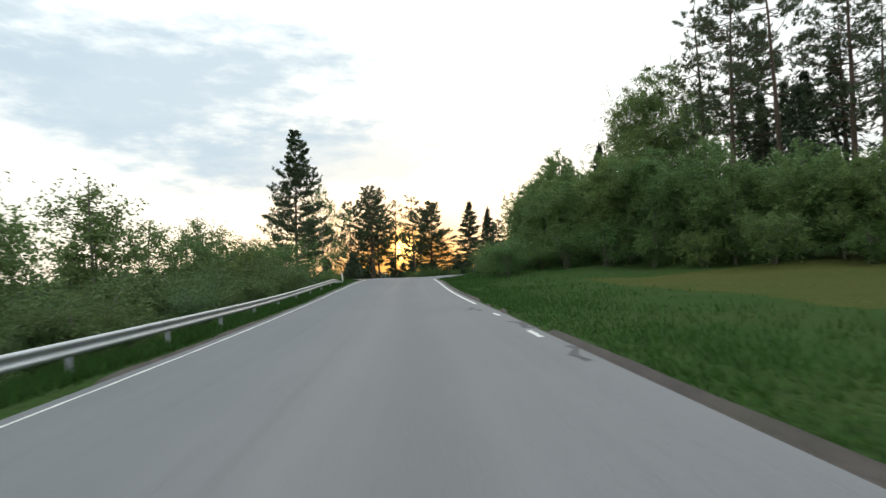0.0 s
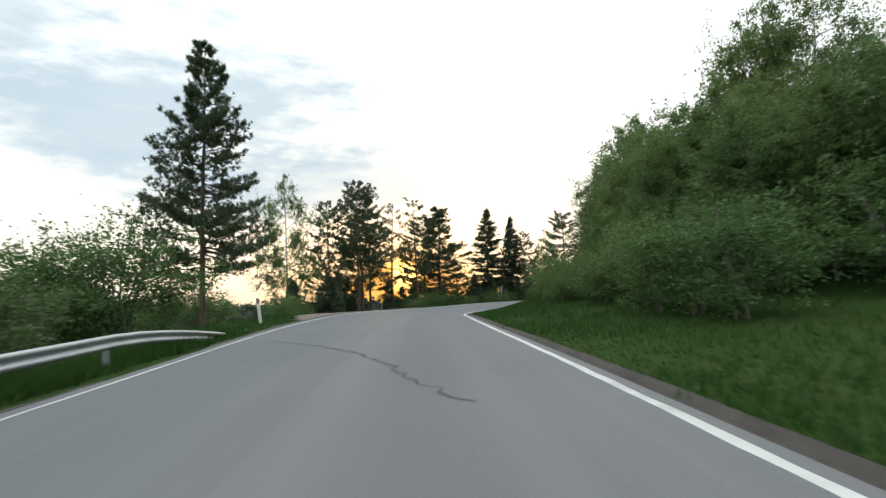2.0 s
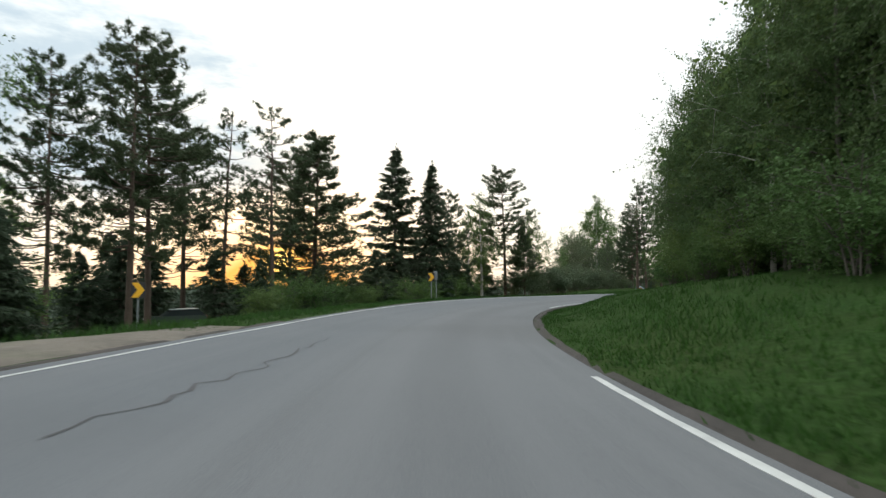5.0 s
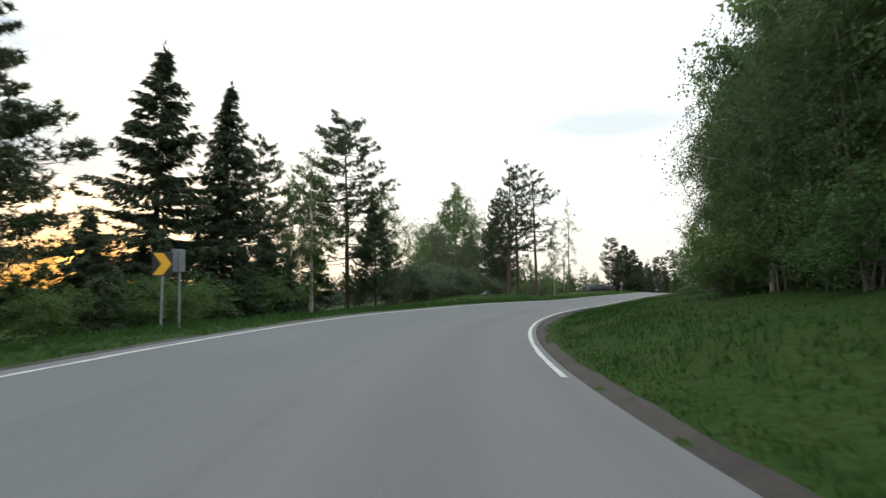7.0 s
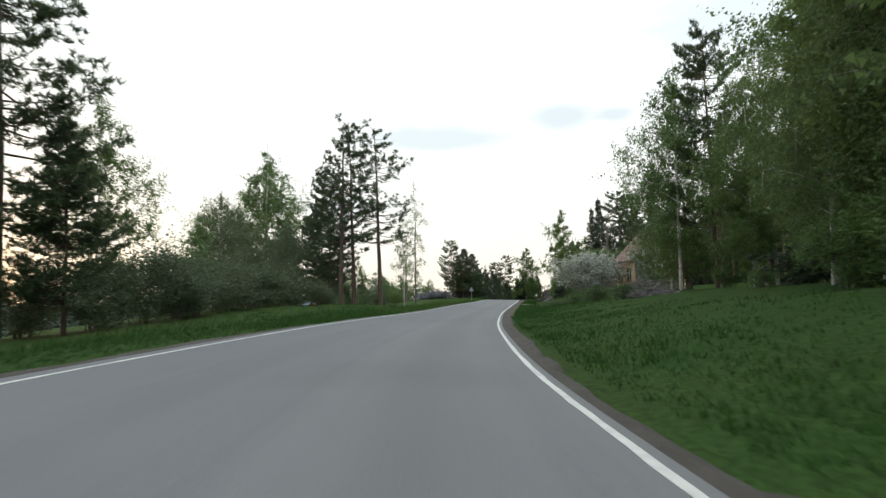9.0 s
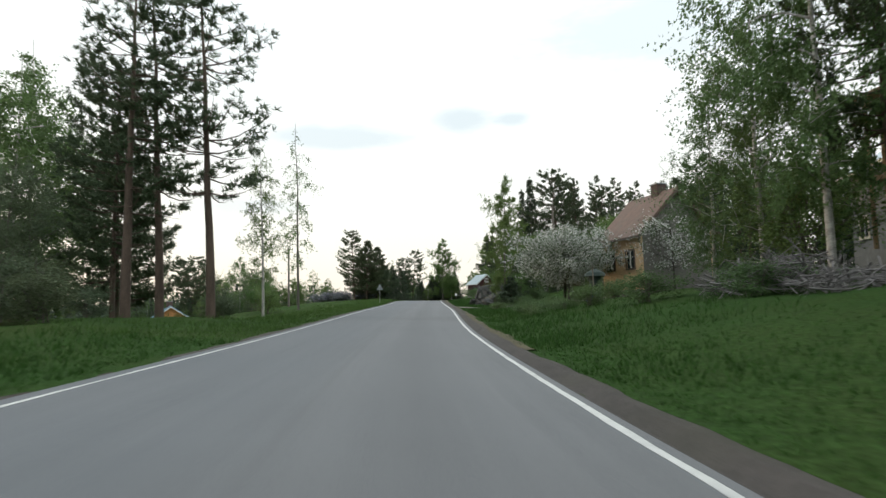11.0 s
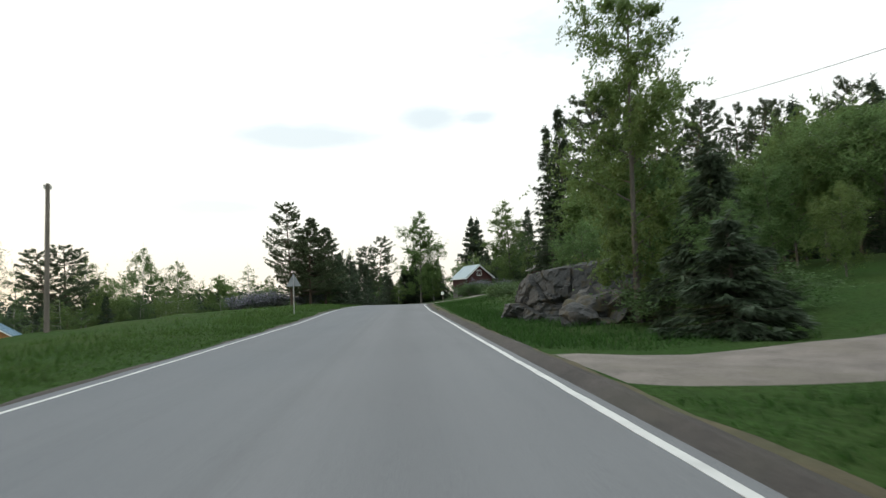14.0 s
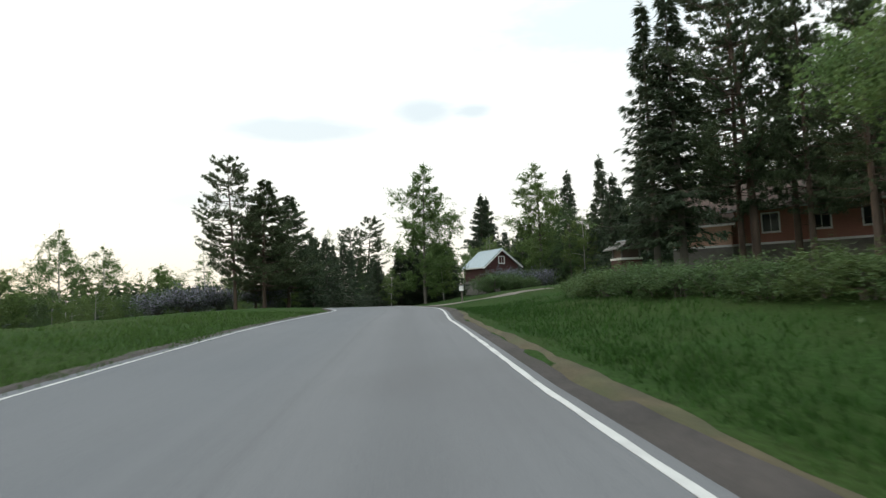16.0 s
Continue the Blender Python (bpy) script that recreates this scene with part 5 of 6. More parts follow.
sheet("lay_by", "gravel", 55.5, 87, [-4.7, -4.7, -4.7], [-5.0, -6.2, -8.4, -9.6, -10.3, -10.6, -10.3, -8.0, -5.2], 0.035, "pale brown gravel lay-by beside the road", "gravel", wob=0.25)
sheet("field", "field", -22, 33, [13.0, 12.0, 9.0], [44, 40, 29], 0.04, "mown yellowish grass field below the wood", "field", across=16)
sheet("driveway", "drive", 202.6, 208.0, [2.3, 2.3], [26, 26], 0.035, "grey gravel driveway joining the road", "driveway", step=0.75, across=20, wob=0.1)
sheet("driveway", "drive", 272.5, 276, [2.3, 2.3], [15, 15], 0.035, "pale gravel driveway beside the mailbox", "driveway", step=0.75, across=12, wob=0.1)


# ------------------------------------------------------------ small building helpers


def box_mesh(name, size, mat, at=(0, 0, 0), bevel=0.0, turn=None):
    """A box of the given size with softened edges, its middle at the place."""
    bm = bmesh.new()
    bmesh.ops.create_cube(bm, size=1.0)
    bmesh.ops.scale(bm, vec=size, verts=bm.verts)
    if bevel:
        bmesh.ops.bevel(bm, geom=bm.edges[:], offset=bevel, segments=2, affect="EDGES", profile=0.6)
    if turn:
        bmesh.ops.transform(bm, matrix=turn, verts=bm.verts)
    bmesh.ops.translate(bm, vec=at, verts=bm.verts)
    me = bpy.data.meshes.new(name)
    bm.to_mesh(me)
    bm.free()
    me.materials.append(M[mat])
    return me


def cyl_mesh(name, r0, r1, z0, z1, mat, at=(0, 0), seg=12, turn=None, shift=(0, 0, 0)):
    bm = bmesh.new()
    bmesh.ops.create_cone(bm, cap_ends=True, segments=seg, radius1=r0, radius2=r1, depth=z1 - z0)
    bmesh.ops.translate(bm, vec=(at[0], at[1], (z0 + z1) / 2), verts=bm.verts)
    if turn:
        bmesh.ops.transform(bm, matrix=turn, verts=bm.verts)
    bmesh.ops.translate(bm, vec=shift, verts=bm.verts)
    me = bpy.data.meshes.new(name)
    bm.to_mesh(me)
    bm.free()
    me.materials.append(M[mat])
    return me


def prism_mesh(name, outline, y0, y1, mat):
    """An outline in x and z, drawn out from y0 to y1."""
    n = len(outline)
    v = [(x, y0, z) for x, z in outline] + [(x, y1, z) for x, z in outline]
    bm = bmesh.new()
    vs = [bm.verts.new(p) for p in v]
    bm.faces.new(vs[:n])
    bm.faces.new(vs[n:][::-1])
    for i in range(n):
        j = (i + 1) % n
        bm.faces.new((vs[i], vs[i + n], vs[j + n], vs[j]))
    bmesh.ops.recalc_face_normals(bm, faces=bm.faces)
    me = bpy.data.meshes.new(name)
    bm.to_mesh(me)
    bm.free()
    me.materials.append(M[mat])
    return me


def house(name, x, y, z, turn, L, W, eave, ridge, wall_mat, roof_mat, trim_mat, label, windows, skirting=False, gable_mat=None, gable_windows=(), plinth=0.5, chimney=None, seams=0, over=0.55, boards=0.0):
    """A gabled house. Its long side runs along its own x from 0 to L and faces -y; the gables are at x = 0 and x = L.
    windows: (x, sill height, width, height) on the long side; gable_windows: the same on the gable at x = 0, from its middle."""
    ob = new(name)
    ob.matrix_basis = pose(x, y, z, 0, 0, turn)
    tagged(ob, label, "house")
    part("plinth", box_mesh("plinth", (L + 0.06, W + 0.06, plinth + 1.6), "plinth", (L / 2, W / 2, plinth / 2 - 0.8)), ob)
    if skirting:
        part("skirting_board", box_mesh("skirting_board", (L + 0.1, 0.04, 0.18), trim_mat, (L / 2, -0.055, plinth + 0.06), 0.006), ob)

    def wall_long(yy, wins):
        """A long wall with its openings left free, pieced from boards' fields round them."""
        cuts = sorted({0.0, L, *[w[0] for w in wins], *[w[0] + w[2] for w in wins]})
        bm = bmesh.new()
        for a, b in zip(cuts[:-1], cuts[1:]):
            spans = [(plinth, eave)]
            for wx, sill, ww, wh in wins:
                if a >= wx - 1e-6 and b <= wx + ww + 1e-6:
                    spans = [(plinth, sill), (sill + wh, eave)]
            for lo, hi in spans:
                m = Matrix.Translation(((a + b) / 2, yy, (lo + hi) / 2)) @ Matrix.Diagonal((b - a, 0.16, hi - lo, 1))
                bmesh.ops.create_cube(bm, size=1.0, matrix=m)
        if boards:
            k = plinth + boards
            while k < eave:
                for a, b in zip(cuts[:-1], cuts[1:]):
                    if not any(a >= w[0] - 1e-6 and b <= w[0] + w[2] + 1e-6 and w[1] - 0.02 < k < w[1] + w[3] + 0.02 for w in wins):
                        bmesh.ops.create_cube(bm, size=1.0, matrix=Matrix.Translation(((a + b) / 2, yy - 0.085, k)) @ Matrix.Diagonal((b - a, 0.03, 0.035, 1)))
                k += boards
        me = bpy.data.meshes.new("wall")
        bm.to_mesh(me)
        bm.free()
        me.materials.append(M[wall_mat])
        return me

    part("wall", wall_long(0.08, windows), ob)
    part("wall", wall_long(W - 0.08, []), ob)
    gm = gable_mat or wall_mat
    for gx_ in (0.001, L - 0.161):
        outline = [(0.161, plinth), (W - 0.161, plinth), (W - 0.161, eave), (W / 2, ridge - 0.12), (0.161, eave)]
        me = prism_mesh("gable", [(p, q) for p, q in outline], 0, 0.16, gm)
        g = part("gable", me, ob)
        g.matrix_basis = Matrix.Translation((gx_ + 0.16, 0, 0)) @ pose(0, 0, 0, 0, 0, 90)
    run, rise = W / 2 + over, (ridge - eave) / (W / 2)
    for side in (0, 1):
        lo = (-over, eave - over * rise) if side == 0 else (W + over, eave - over * rise)
        out = [lo, (W / 2, ridge), (W / 2, ridge + 0.16), (lo[0], lo[1] + 0.16)]
        r = part("roof", prism_mesh("roof", out, -over, L + over, roof_mat), ob)
        r.matrix_basis = pose(0, 0, 0, 0, 0, 90) @ Matrix.Diagonal((1, -1, 1, 1))
        if seams:
            k = -over + 0.2
            while k < L + over - 0.1:
                sm = part("roof_seam", prism_mesh("roof_seam", [(lo[0], lo[1] + 0.162), (W / 2, ridge + 0.162), (W / 2, ridge + 0.20), (lo[0], lo[1] + 0.20)], k, k + 0.04, roof_mat), ob)
                sm.matrix_basis = pose(0, 0, 0, 0, 0, 90) @ Matrix.Diagonal((1, -1, 1, 1))
                k += seams
        fs = part("fascia", box_mesh("fascia", (L + 2 * over, 0.03, 0.18), trim_mat, (L / 2, lo[0] - 0.018 if side == 0 else lo[0] + 0.018, lo[1] + 0.06)), ob)
    for gx_ in (-over, L + over):
        for a, b in (((-over, eave - over * rise), (W / 2, ridge)), ((W + over, eave - over * rise), (W / 2, ridge))):
            me = prism_mesh("bargeboard", [a, b, (b[0], b[1] - 0.2), (a[0], a[1] - 0.2)], 0, 0.035, trim_mat)
            bb = part("bargeboard", me, ob)
            bb.matrix_basis = Matrix.Translation((gx_ + (0.0 if gx_ < 0 else 0.036), 0, 0)) @ pose(0, 0, 0, 0, 0, 90)

    def window(wx, sill, ww, wh, place):
        fr = new("window")
        fr.parent = ob
        fr.matrix_basis = place
        for nm, size, at, mt in (("window_frame", (ww + 0.24, 0.05, 0.12), (ww / 2, -0.03, -0.06), trim_mat), ("window_frame", (ww + 0.24, 0.05, 0.12), (ww / 2, -0.03, wh + 0.06), trim_mat),
                                 ("window_frame", (0.12, 0.05, wh - 0.002), (-0.06, -0.03, wh / 2), trim_mat), ("window_frame", (0.12, 0.05, wh - 0.002), (ww + 0.06, -0.03, wh / 2), trim_mat),
                                 ("glazing_bar", (0.05, 0.04, wh), (ww / 2, 0.0, wh / 2), "white"), ("pane", (ww, 0.012, wh), (ww / 2, 0.05, wh / 2), "glass"),
                                 ("window_sill", (ww + 0.3, 0.12, 0.03), (ww / 2, -0.07, -0.14), trim_mat)):
            part(nm, box_mesh(nm, size, mt, at), fr)

    for wx, sill, ww, wh in windows:
        window(wx, sill, ww, wh, pose(wx, 0, sill))
    for off_, sill, ww, wh in gable_windows:
        window(off_, sill, ww, wh, pose(-0.005, W / 2 - off_ + ww / 2, sill, 0, 0, -90))
    if chimney:
        cx, cw, ch = chimney
        c = part("chimney", box_mesh("chimney", (cw, cw * 0.8, ch + 0.9), "chimney", (cx, W / 2, ridge + ch / 2 - 0.45), 0.01), ob)
        part("chimney_cap", box_mesh("chimney_cap", (cw + 0.14, cw * 0.8 + 0.14, 0.1), "zinc_dull", (cx, W / 2, ridge + ch + 0.05), 0.01), c)
    return ob


# yellow house behind the apple trees: long side to the road
house("yellow_house", 86.5, 154.5, 0.45, 227.2, 6.2, 6.0, 4.6, 7.75, "ochre", "roofbrown", "darktrim",
      "ochre wooden house with a brown gabled roof behind apple trees", [(0.9, 1.9, 1.2, 1.3), (4.0, 1.9, 1.2, 1.3)],
      gable_mat="greyboard", chimney=(4.1, 0.95, 0.75), boards=0.17, over=0.5, plinth=0.2)
# long red house among the spruces
house("red_house", 151.5, 192.0, 3.1, -88.0, 15.0, 7.5, 3.3, 5.8, "brickred", "roofbrown", "white",
      "long red-brown wooden house with white window frames among spruces", [(6.2, 1.2, 1.1, 1.4), (9.6, 1.2, 1.1, 1.4), (12.8, 1.2, 1.1, 1.4)], boards=0.2, plinth=0.2, skirting=True)
# low wing added to it; its salmon boards stand in for the wall's lit end
house("house_wing", 150.2, 192.4, 3.1, -88.0, 4.4, 1.2, 2.1, 2.7, "salmon", "roofbrown", "white",
      "low pale salmon wing added for the lit end of the red house", [], boards=0.2, plinth=0.15, over=0.25, skirting=True)
# red cabin with a pale tin roof
house("red_cabin", 178.3, 219.8, 1.3, 55.0, 7.0, 5.6, 2.7, 5.0, "redwood", "rooftin", "white",
      "small dark red cabin with a pale tin roof", [(3.0, 1.1, 1.0, 1.1)], gable_windows=[(0.0, 3.0, 0.8, 0.9)], seams=0.6, over=0.45)
# orange house down on the valley side
house("orange_house", 109.2, 257.0, -5.6, 64.0, 8.0, 7.0, 3.1, 5.5, "orange", "bluetin", "white",
      "orange wooden house with a blue tin roof on the valley side", [(1.4, 1.4, 1.6, 1.1), (4.9, 1.4, 1.2, 1.1)], gable_windows=[(0.3, 1.6, 2.2, 1.3)], seams=0.7, chimney=(5.5, 1.6, 1.1))
# half-hidden house behind the timber balcony, inside the bend
house("garden_house", 84.5, 137.0, 2.3, 200.0, 8.0, 7.0, 5.4, 7.6, "greyboard", "rooftin", "ochre_trim",
      "grey wooden house half hidden by garden trees", [(1.2, 1.2, 1.2, 1.2), (5.2, 1.2, 1.2, 1.2)])


def balcony(x, y, z, turn):
    """A two-storey balcony of new timber under a small gable, on posts."""
    ob = new("timber_balcony")
    ob.matrix_basis = pose(x, y, z, 0, 0, turn)
    tagged(ob, "new unpainted timber balcony on tall posts before the grey house", "balcony")
    for px in (0.0, 1.55, 3.1, 4.6):
        for py in (0.0, 2.0):
            part("post", box_mesh("post", (0.15, 0.15, 6.4), "timber", (px, py, 3.1), 0.008), ob)
    part("deck", box_mesh("deck", (5.0, 2.5, 0.2), "timber", (2.3, 1.0, 3.0), 0.01), ob)
    for hh in (3.55, 4.05):
        part("rail", box_mesh("rail", (4.6, 0.06, 0.14), "timber", (2.3, -0.11, hh), 0.008), ob)
    for px in (0.75, 2.3, 3.85):
        part("baluster", box_mesh("baluster", (0.09, 0.05, 0.9), "timber", (px, -0.03, 3.6), 0.006), ob)
    part("roof_beam", box_mesh("roof_beam", (5.1, 0.14, 0.2), "timber", (2.3, 0.0, 6.42), 0.008), ob)
    for sd in (-1, 1):
        part("rafter", prism_mesh("rafter", [(2.3 + sd * 2.7, 6.5), (2.3, 7.15), (2.3, 7.33), (2.3 + sd * 2.7, 6.68)], -0.35, 2.3, "timber"), ob)
    return ob


balcony(70.8, 131.1, 2.2, 72.0)


def well_house(x, y, z, turn):
    """A small roofed well with a white base band."""
    ob = new("well_house")
    ob.matrix_basis = pose(x, y, z, 0, 0, turn) @ Matrix.Scale(0.74, 4)
    tagged(ob, "small roofed garden well with a white band and dark gable roof", "well")
    part("base", box_mesh("base", (2.3, 2.3, 1.2), "redwood", (0, 0, 0.4), 0.02), ob)
    part("band", box_mesh("band", (2.4, 2.4, 0.22), "white", (0, 0, 1.11), 0.015), ob)
    for px in (-1, 1):
        for py in (-1, 1):
            part("post", box_mesh("post", (0.12, 0.12, 1.0), "greyboard", (px * 1.0, py * 1.0, 1.7), 0.008), ob)
    # dark block under the roof stands in for the shaded inside
    part("inner_wall", box_mesh("inner_wall", (1.8, 1.8, 0.9), "darktrim", (0, 0, 1.66), 0.01), ob)
    for sd in (-1, 1):
        r = part("roof", prism_mesh("roof", [(sd * 1.75, 2.05), (0, 2.95), (0, 3.06), (sd * 1.75, 2.16)], -1.7, 1.7, "greyboard"), ob)
    part("ridge_cap", box_mesh("ridge_cap", (0.2, 3.5, 0.05), "rooftin", (0, 0, 3.07), 0.01), ob)
    return ob


well_house(144.0, 194.7, 1.75, -48.0)


# ------------------------------------------------------------ road furniture


def guardrail():
    """A steel rail of W section on short posts, bent along the road; it dips into the ground at its end."""
    ob = new("guardrail")
    tagged(ob, "galvanised steel guardrail on short posts beside the road", "guardrail")
    prof = [(0.0, 0.155), (0.03, 0.15), (0.055, 0.11), (0.055, 0.06), (0.0, 0.03), (0.0, -0.03), (0.055, -0.06), (0.055, -0.11), (0.03, -0.15), (0.0, -0.155)]
    prof = prof + [(a - 0.008, b) for a, b in prof[::-1]]
    ss = np.arange(-30, 48.6, 1.0)
    rows = []
    for s in ss:
        drop = -0.5 * np.clip((s - 42) / 6, 0, 1) ** 1.5
        rows.append([along(s, -5.55 + a, 0.45 + b * 0.85 + drop) for a, b in prof])
    v = np.array(rows)
    n, k = v.shape[:2]
    i = np.arange(n * k).reshape(n, k)
    j = np.roll(i, -1, 1)
    f = np.stack([i[:-1], j[:-1], j[1:], i[1:]], -1).reshape(-1, 4)
    part("beam", mesh_from("beam", v.reshape(-1, 3), f, "zinc", True), ob)
    post = box_mesh("post", (0.11, 0.06, 1.1), "zinc_dull", (0, 0, -0.15), 0.006)
    for s in np.arange(-30, 46, 4.0):
        p = part("post", post, ob)
        q = along(s, -5.70, 0.12)
        p.matrix_basis = pose(*q, 0, 0, heading(s) - 90)
    return ob


guardrail()


def marker_post(s, lat, lean=(0, 0)):
    ob = new("marker_post")
    q = along(s, lat)
    ob.matrix_basis = pose(q[0], q[1], ground_at(q[0], q[1]), lean[0], lean[1], heading(s) - 90)
    tagged(ob, "white plastic roadside marker post with a dark band", "marker post")
    part("shaft", prism_mesh("shaft", [(-0.06, -0.1), (0.06, -0.1), (0.055, 0.86), (-0.055, 0.86)], -0.035, 0.035, "white"), ob)
    part("band", prism_mesh("band", [(-0.06, 0.862), (0.06, 0.862), (0.058, 1.04), (-0.04, 1.09)], -0.038, 0.038, "black"), ob)
    part("reflector", box_mesh("reflector", (0.05, 0.012, 0.11), "lamp", (0, -0.045, 0.95), 0.003), ob)
    return ob


marker_post(55.4, -6.7, (4, -6))


def chevron_sign(x, y, z, turn, lean, label):
    """A yellow arrow plate with a black point, on two thin posts, and a second plate behind it seen from its back."""
    ob = new("bend_sign")
    ob.matrix_basis = pose(x, y, z, lean, 0, turn)
    tagged(ob, label, "road sign")
    w, h, t = 0.52, 0.62, 0.02
    part("plate", box_mesh("plate", (w, t, h), "black", (0, 0, 1.75), 0.006), ob)
    a = [(-w / 2 + 0.02, h / 2 - 0.02), (0.02, h / 2 - 0.02), (w / 2 - 0.02, 0), (0.02, -h / 2 + 0.02), (-w / 2 + 0.02, -h / 2 + 0.02), (-0.02, 0)]
    part("arrow", prism_mesh("arrow", [(p, q + 1.75) for p, q in a], -t / 2 - 0.006, -t / 2 - 0.002, "yellow"), ob)
    part("post", cyl_mesh("post", 0.03, 0.03, -0.4, 2.0, "zinc_dull", (0.0, 0.045)), ob)
    return ob


def back_plate(x, y, z, turn):
    ob = new("bend_sign")
    ob.matrix_basis = pose(x, y, z, 0, -2, turn)
    tagged(ob, "grey back of a road sign on a thin steel post", "road sign")
    part("plate", box_mesh("plate", (0.50, 0.02, 0.62), "zinc_dull", (0, 0, 1.85), 0.006), ob)
    part("post", cyl_mesh("post", 0.03, 0.03, -0.4, 2.1, "zinc_dull", (0.0, -0.045)), ob)
    return ob


chevron_sign(6.0, 113.2, ground_at(6.0, 113.2), -22, 0, "yellow and black bend arrow sign on a thin post")
back_plate(6.45, 113.7, ground_at(6.45, 113.7), 45)
chevron_sign(-8.6, 95.5, ground_at(-8.6, 95.5), 0, 0, "yellow and black bend arrow sign on a thin post")


def warning_sign(s, lat):
    """A triangular warning sign seen from behind: grey plate with a raised rim, on a post."""
    ob = new("warning_sign")
    q = along(s, lat)
    ob.matrix_basis = pose(q[0], q[1], ground_at(q[0], q[1]), 0, 0, heading(s) - 90)
    tagged(ob, "triangular road sign seen from its grey back, on a steel post", "road sign")
    a = 0.90
    hgt = a * 0.866
    top = 2.62 + float(along(s, lat)[2]) - 0 - float(ob.matrix_basis.translation.z) - 0.05
    tri_ = [(-a / 2, top - hgt), (a / 2, top - hgt), (0, top)]
    part("plate", prism_mesh("plate", tri_, -0.012, 0.012, "zinc_dull"), ob)
    for p, r in zip(tri_, tri_[1:] + tri_[:1]):
        c = ((p[0] + r[0]) / 2, -0.02, (p[1] + r[1]) / 2)
        ang = math.degrees(math.atan2(r[1] - p[1], r[0] - p[0]))
        part("rim", box_mesh("rim", (a * 0.97, 0.03, 0.022), "zinc_dull", c, 0.004, pose(0, 0, 0, 0, -ang, 0)), ob)
    part("post", cyl_mesh("post", 0.032, 0.032, -0.4, top - 0.12, "zinc", (0.0, -0.05)), ob)
    return ob


warning_sign(233, -6.95)


def mailbox(x, y, turn):
    ob = new("mailbox")
    ob.matrix_basis = pose(x, y, ground_at(x, y), 0, 0, turn)
    tagged(ob, "pale metal mailbox on a dark wooden post beside the driveway", "mailbox")
    part("post", box_mesh("post", (0.12, 0.12, 1.75), "pole", (0, 0, 0.7), 0.01), ob)
    b = part("box", box_mesh("box", (0.42, 0.34, 0.40), "white", (-0.12, 0, 1.15), 0.03), ob)
    part("lid", box_mesh("lid", (0.46, 0.38, 0.05), "zinc", (-0.12, 0, 1.385), 0.015), b)
    return ob


mailbox(143.0, 208.9, 20)


def utility_pole(x, y, top, label, legs=1, lean=0.0, turn=0.0):
    ob = new("utility_pole")
    z = ground_at(x, y)
    h = top - z
    ob.matrix_basis = pose(x, y, z, 0, lean, turn)
    tagged(ob, label, "utility pole")
    if legs == 1:
        part("pole", cyl_mesh("pole", 0.13, 0.10, -0.4, h, "pole"), ob)
    else:
        for sd in (-1, 1):
            way_ = math.degrees(math.atan2(0.40, h))
            part("pole", cyl_mesh("pole", 0.11, 0.08, -0.4, h + 0.1, "pole", turn=pose(0, 0, 0, 0, -sd * way_, 0), shift=(sd * 0.44, 0, 0)), ob)
        part("tie", box_mesh("tie", (0.56, 0.12, 0.12), "pole", (0, 0, h * 0.45), 0.01), ob)
        part("crossarm", box_mesh("crossarm", (1.2, 0.1, 0.12), "pole", (0, 0, h - 0.35), 0.01), ob)
    for sd in (-0.25, 0.25):
        part("insulator", cyl_mesh("insulator", 0.035, 0.05, h - 0.28, h - 0.08, "lamp", (sd * (1.8 if legs > 1 else 0.6), 0.0)), ob)
    return ob


utility_pole(87.8, 197.0, 7.4, "weathered grey wooden utility pole in the meadow")
utility_pole(117.5, 173.4, 13.6, "tall two-legged wooden utility pole behind the rock", legs=2, turn=-35)


def cable(a, b, sag):
    t = np.linspace(0, 1, 24)[:, None]
    w = Wood()
    w.limb(np.array(a) * (1 - t) + np.array(b) * t - np.array([0, 0, 1.0]) * sag * 4 * t * (1 - t), 0.014, 0.014, 4)
    ob = new("overhead_cable", w.mesh("overhead_cable", "wire"))
    tagged(ob, "thin dark overhead cable between poles", "cable")


cable((117.5, 173.4, 13.2), (150, 150, 14.0), 0.8)
cable((117.5, 173.4, 13.2), (94, 150, 9.2), 0.6)


# ------------------------------------------------------------ rock, brush and clutter


def facets(p, cells, seed, tilt=0.3, lift=0.14):
    """Broken-stone relief at the places p: each lies on the facet of its nearest seed point."""
    rng = np.random.default_rng(seed)
    lo, hi = p.min(0), p.max(0)
    c = rng.uniform(lo, hi, (cells, 3))
    tilt_, lift_ = rng.normal(0, tilt, (cells, 3)), rng.normal(0, lift, cells)
    k = np.concatenate([np.argmin(((q[:, None] - c[None]) ** 2).sum(-1), 1) for q in np.array_split(p, max(1, len(p) // 4000))])
    return lift_[k] + (tilt_[k] * (p - c[k])).sum(1)


def groove(a, z, line, width):
    """How near the places (a, z) lie to the broken line: 1 on it, 0 past its width."""
    best = np.full(len(a), 9.0)
    for (a0, z0), (a1, z1) in zip(line[:-1], line[1:]):
        u = np.clip(((a - a0) * (a1 - a0) + (z - z0) * (z1 - z0)) / ((a1 - a0) ** 2 + (z1 - z0) ** 2), 0, 1)
        best = np.minimum(best, np.hypot(a - a0 - u * (a1 - a0), z - z0 - u * (z1 - z0)))
    return np.clip(1 - best / width, 0, 1)


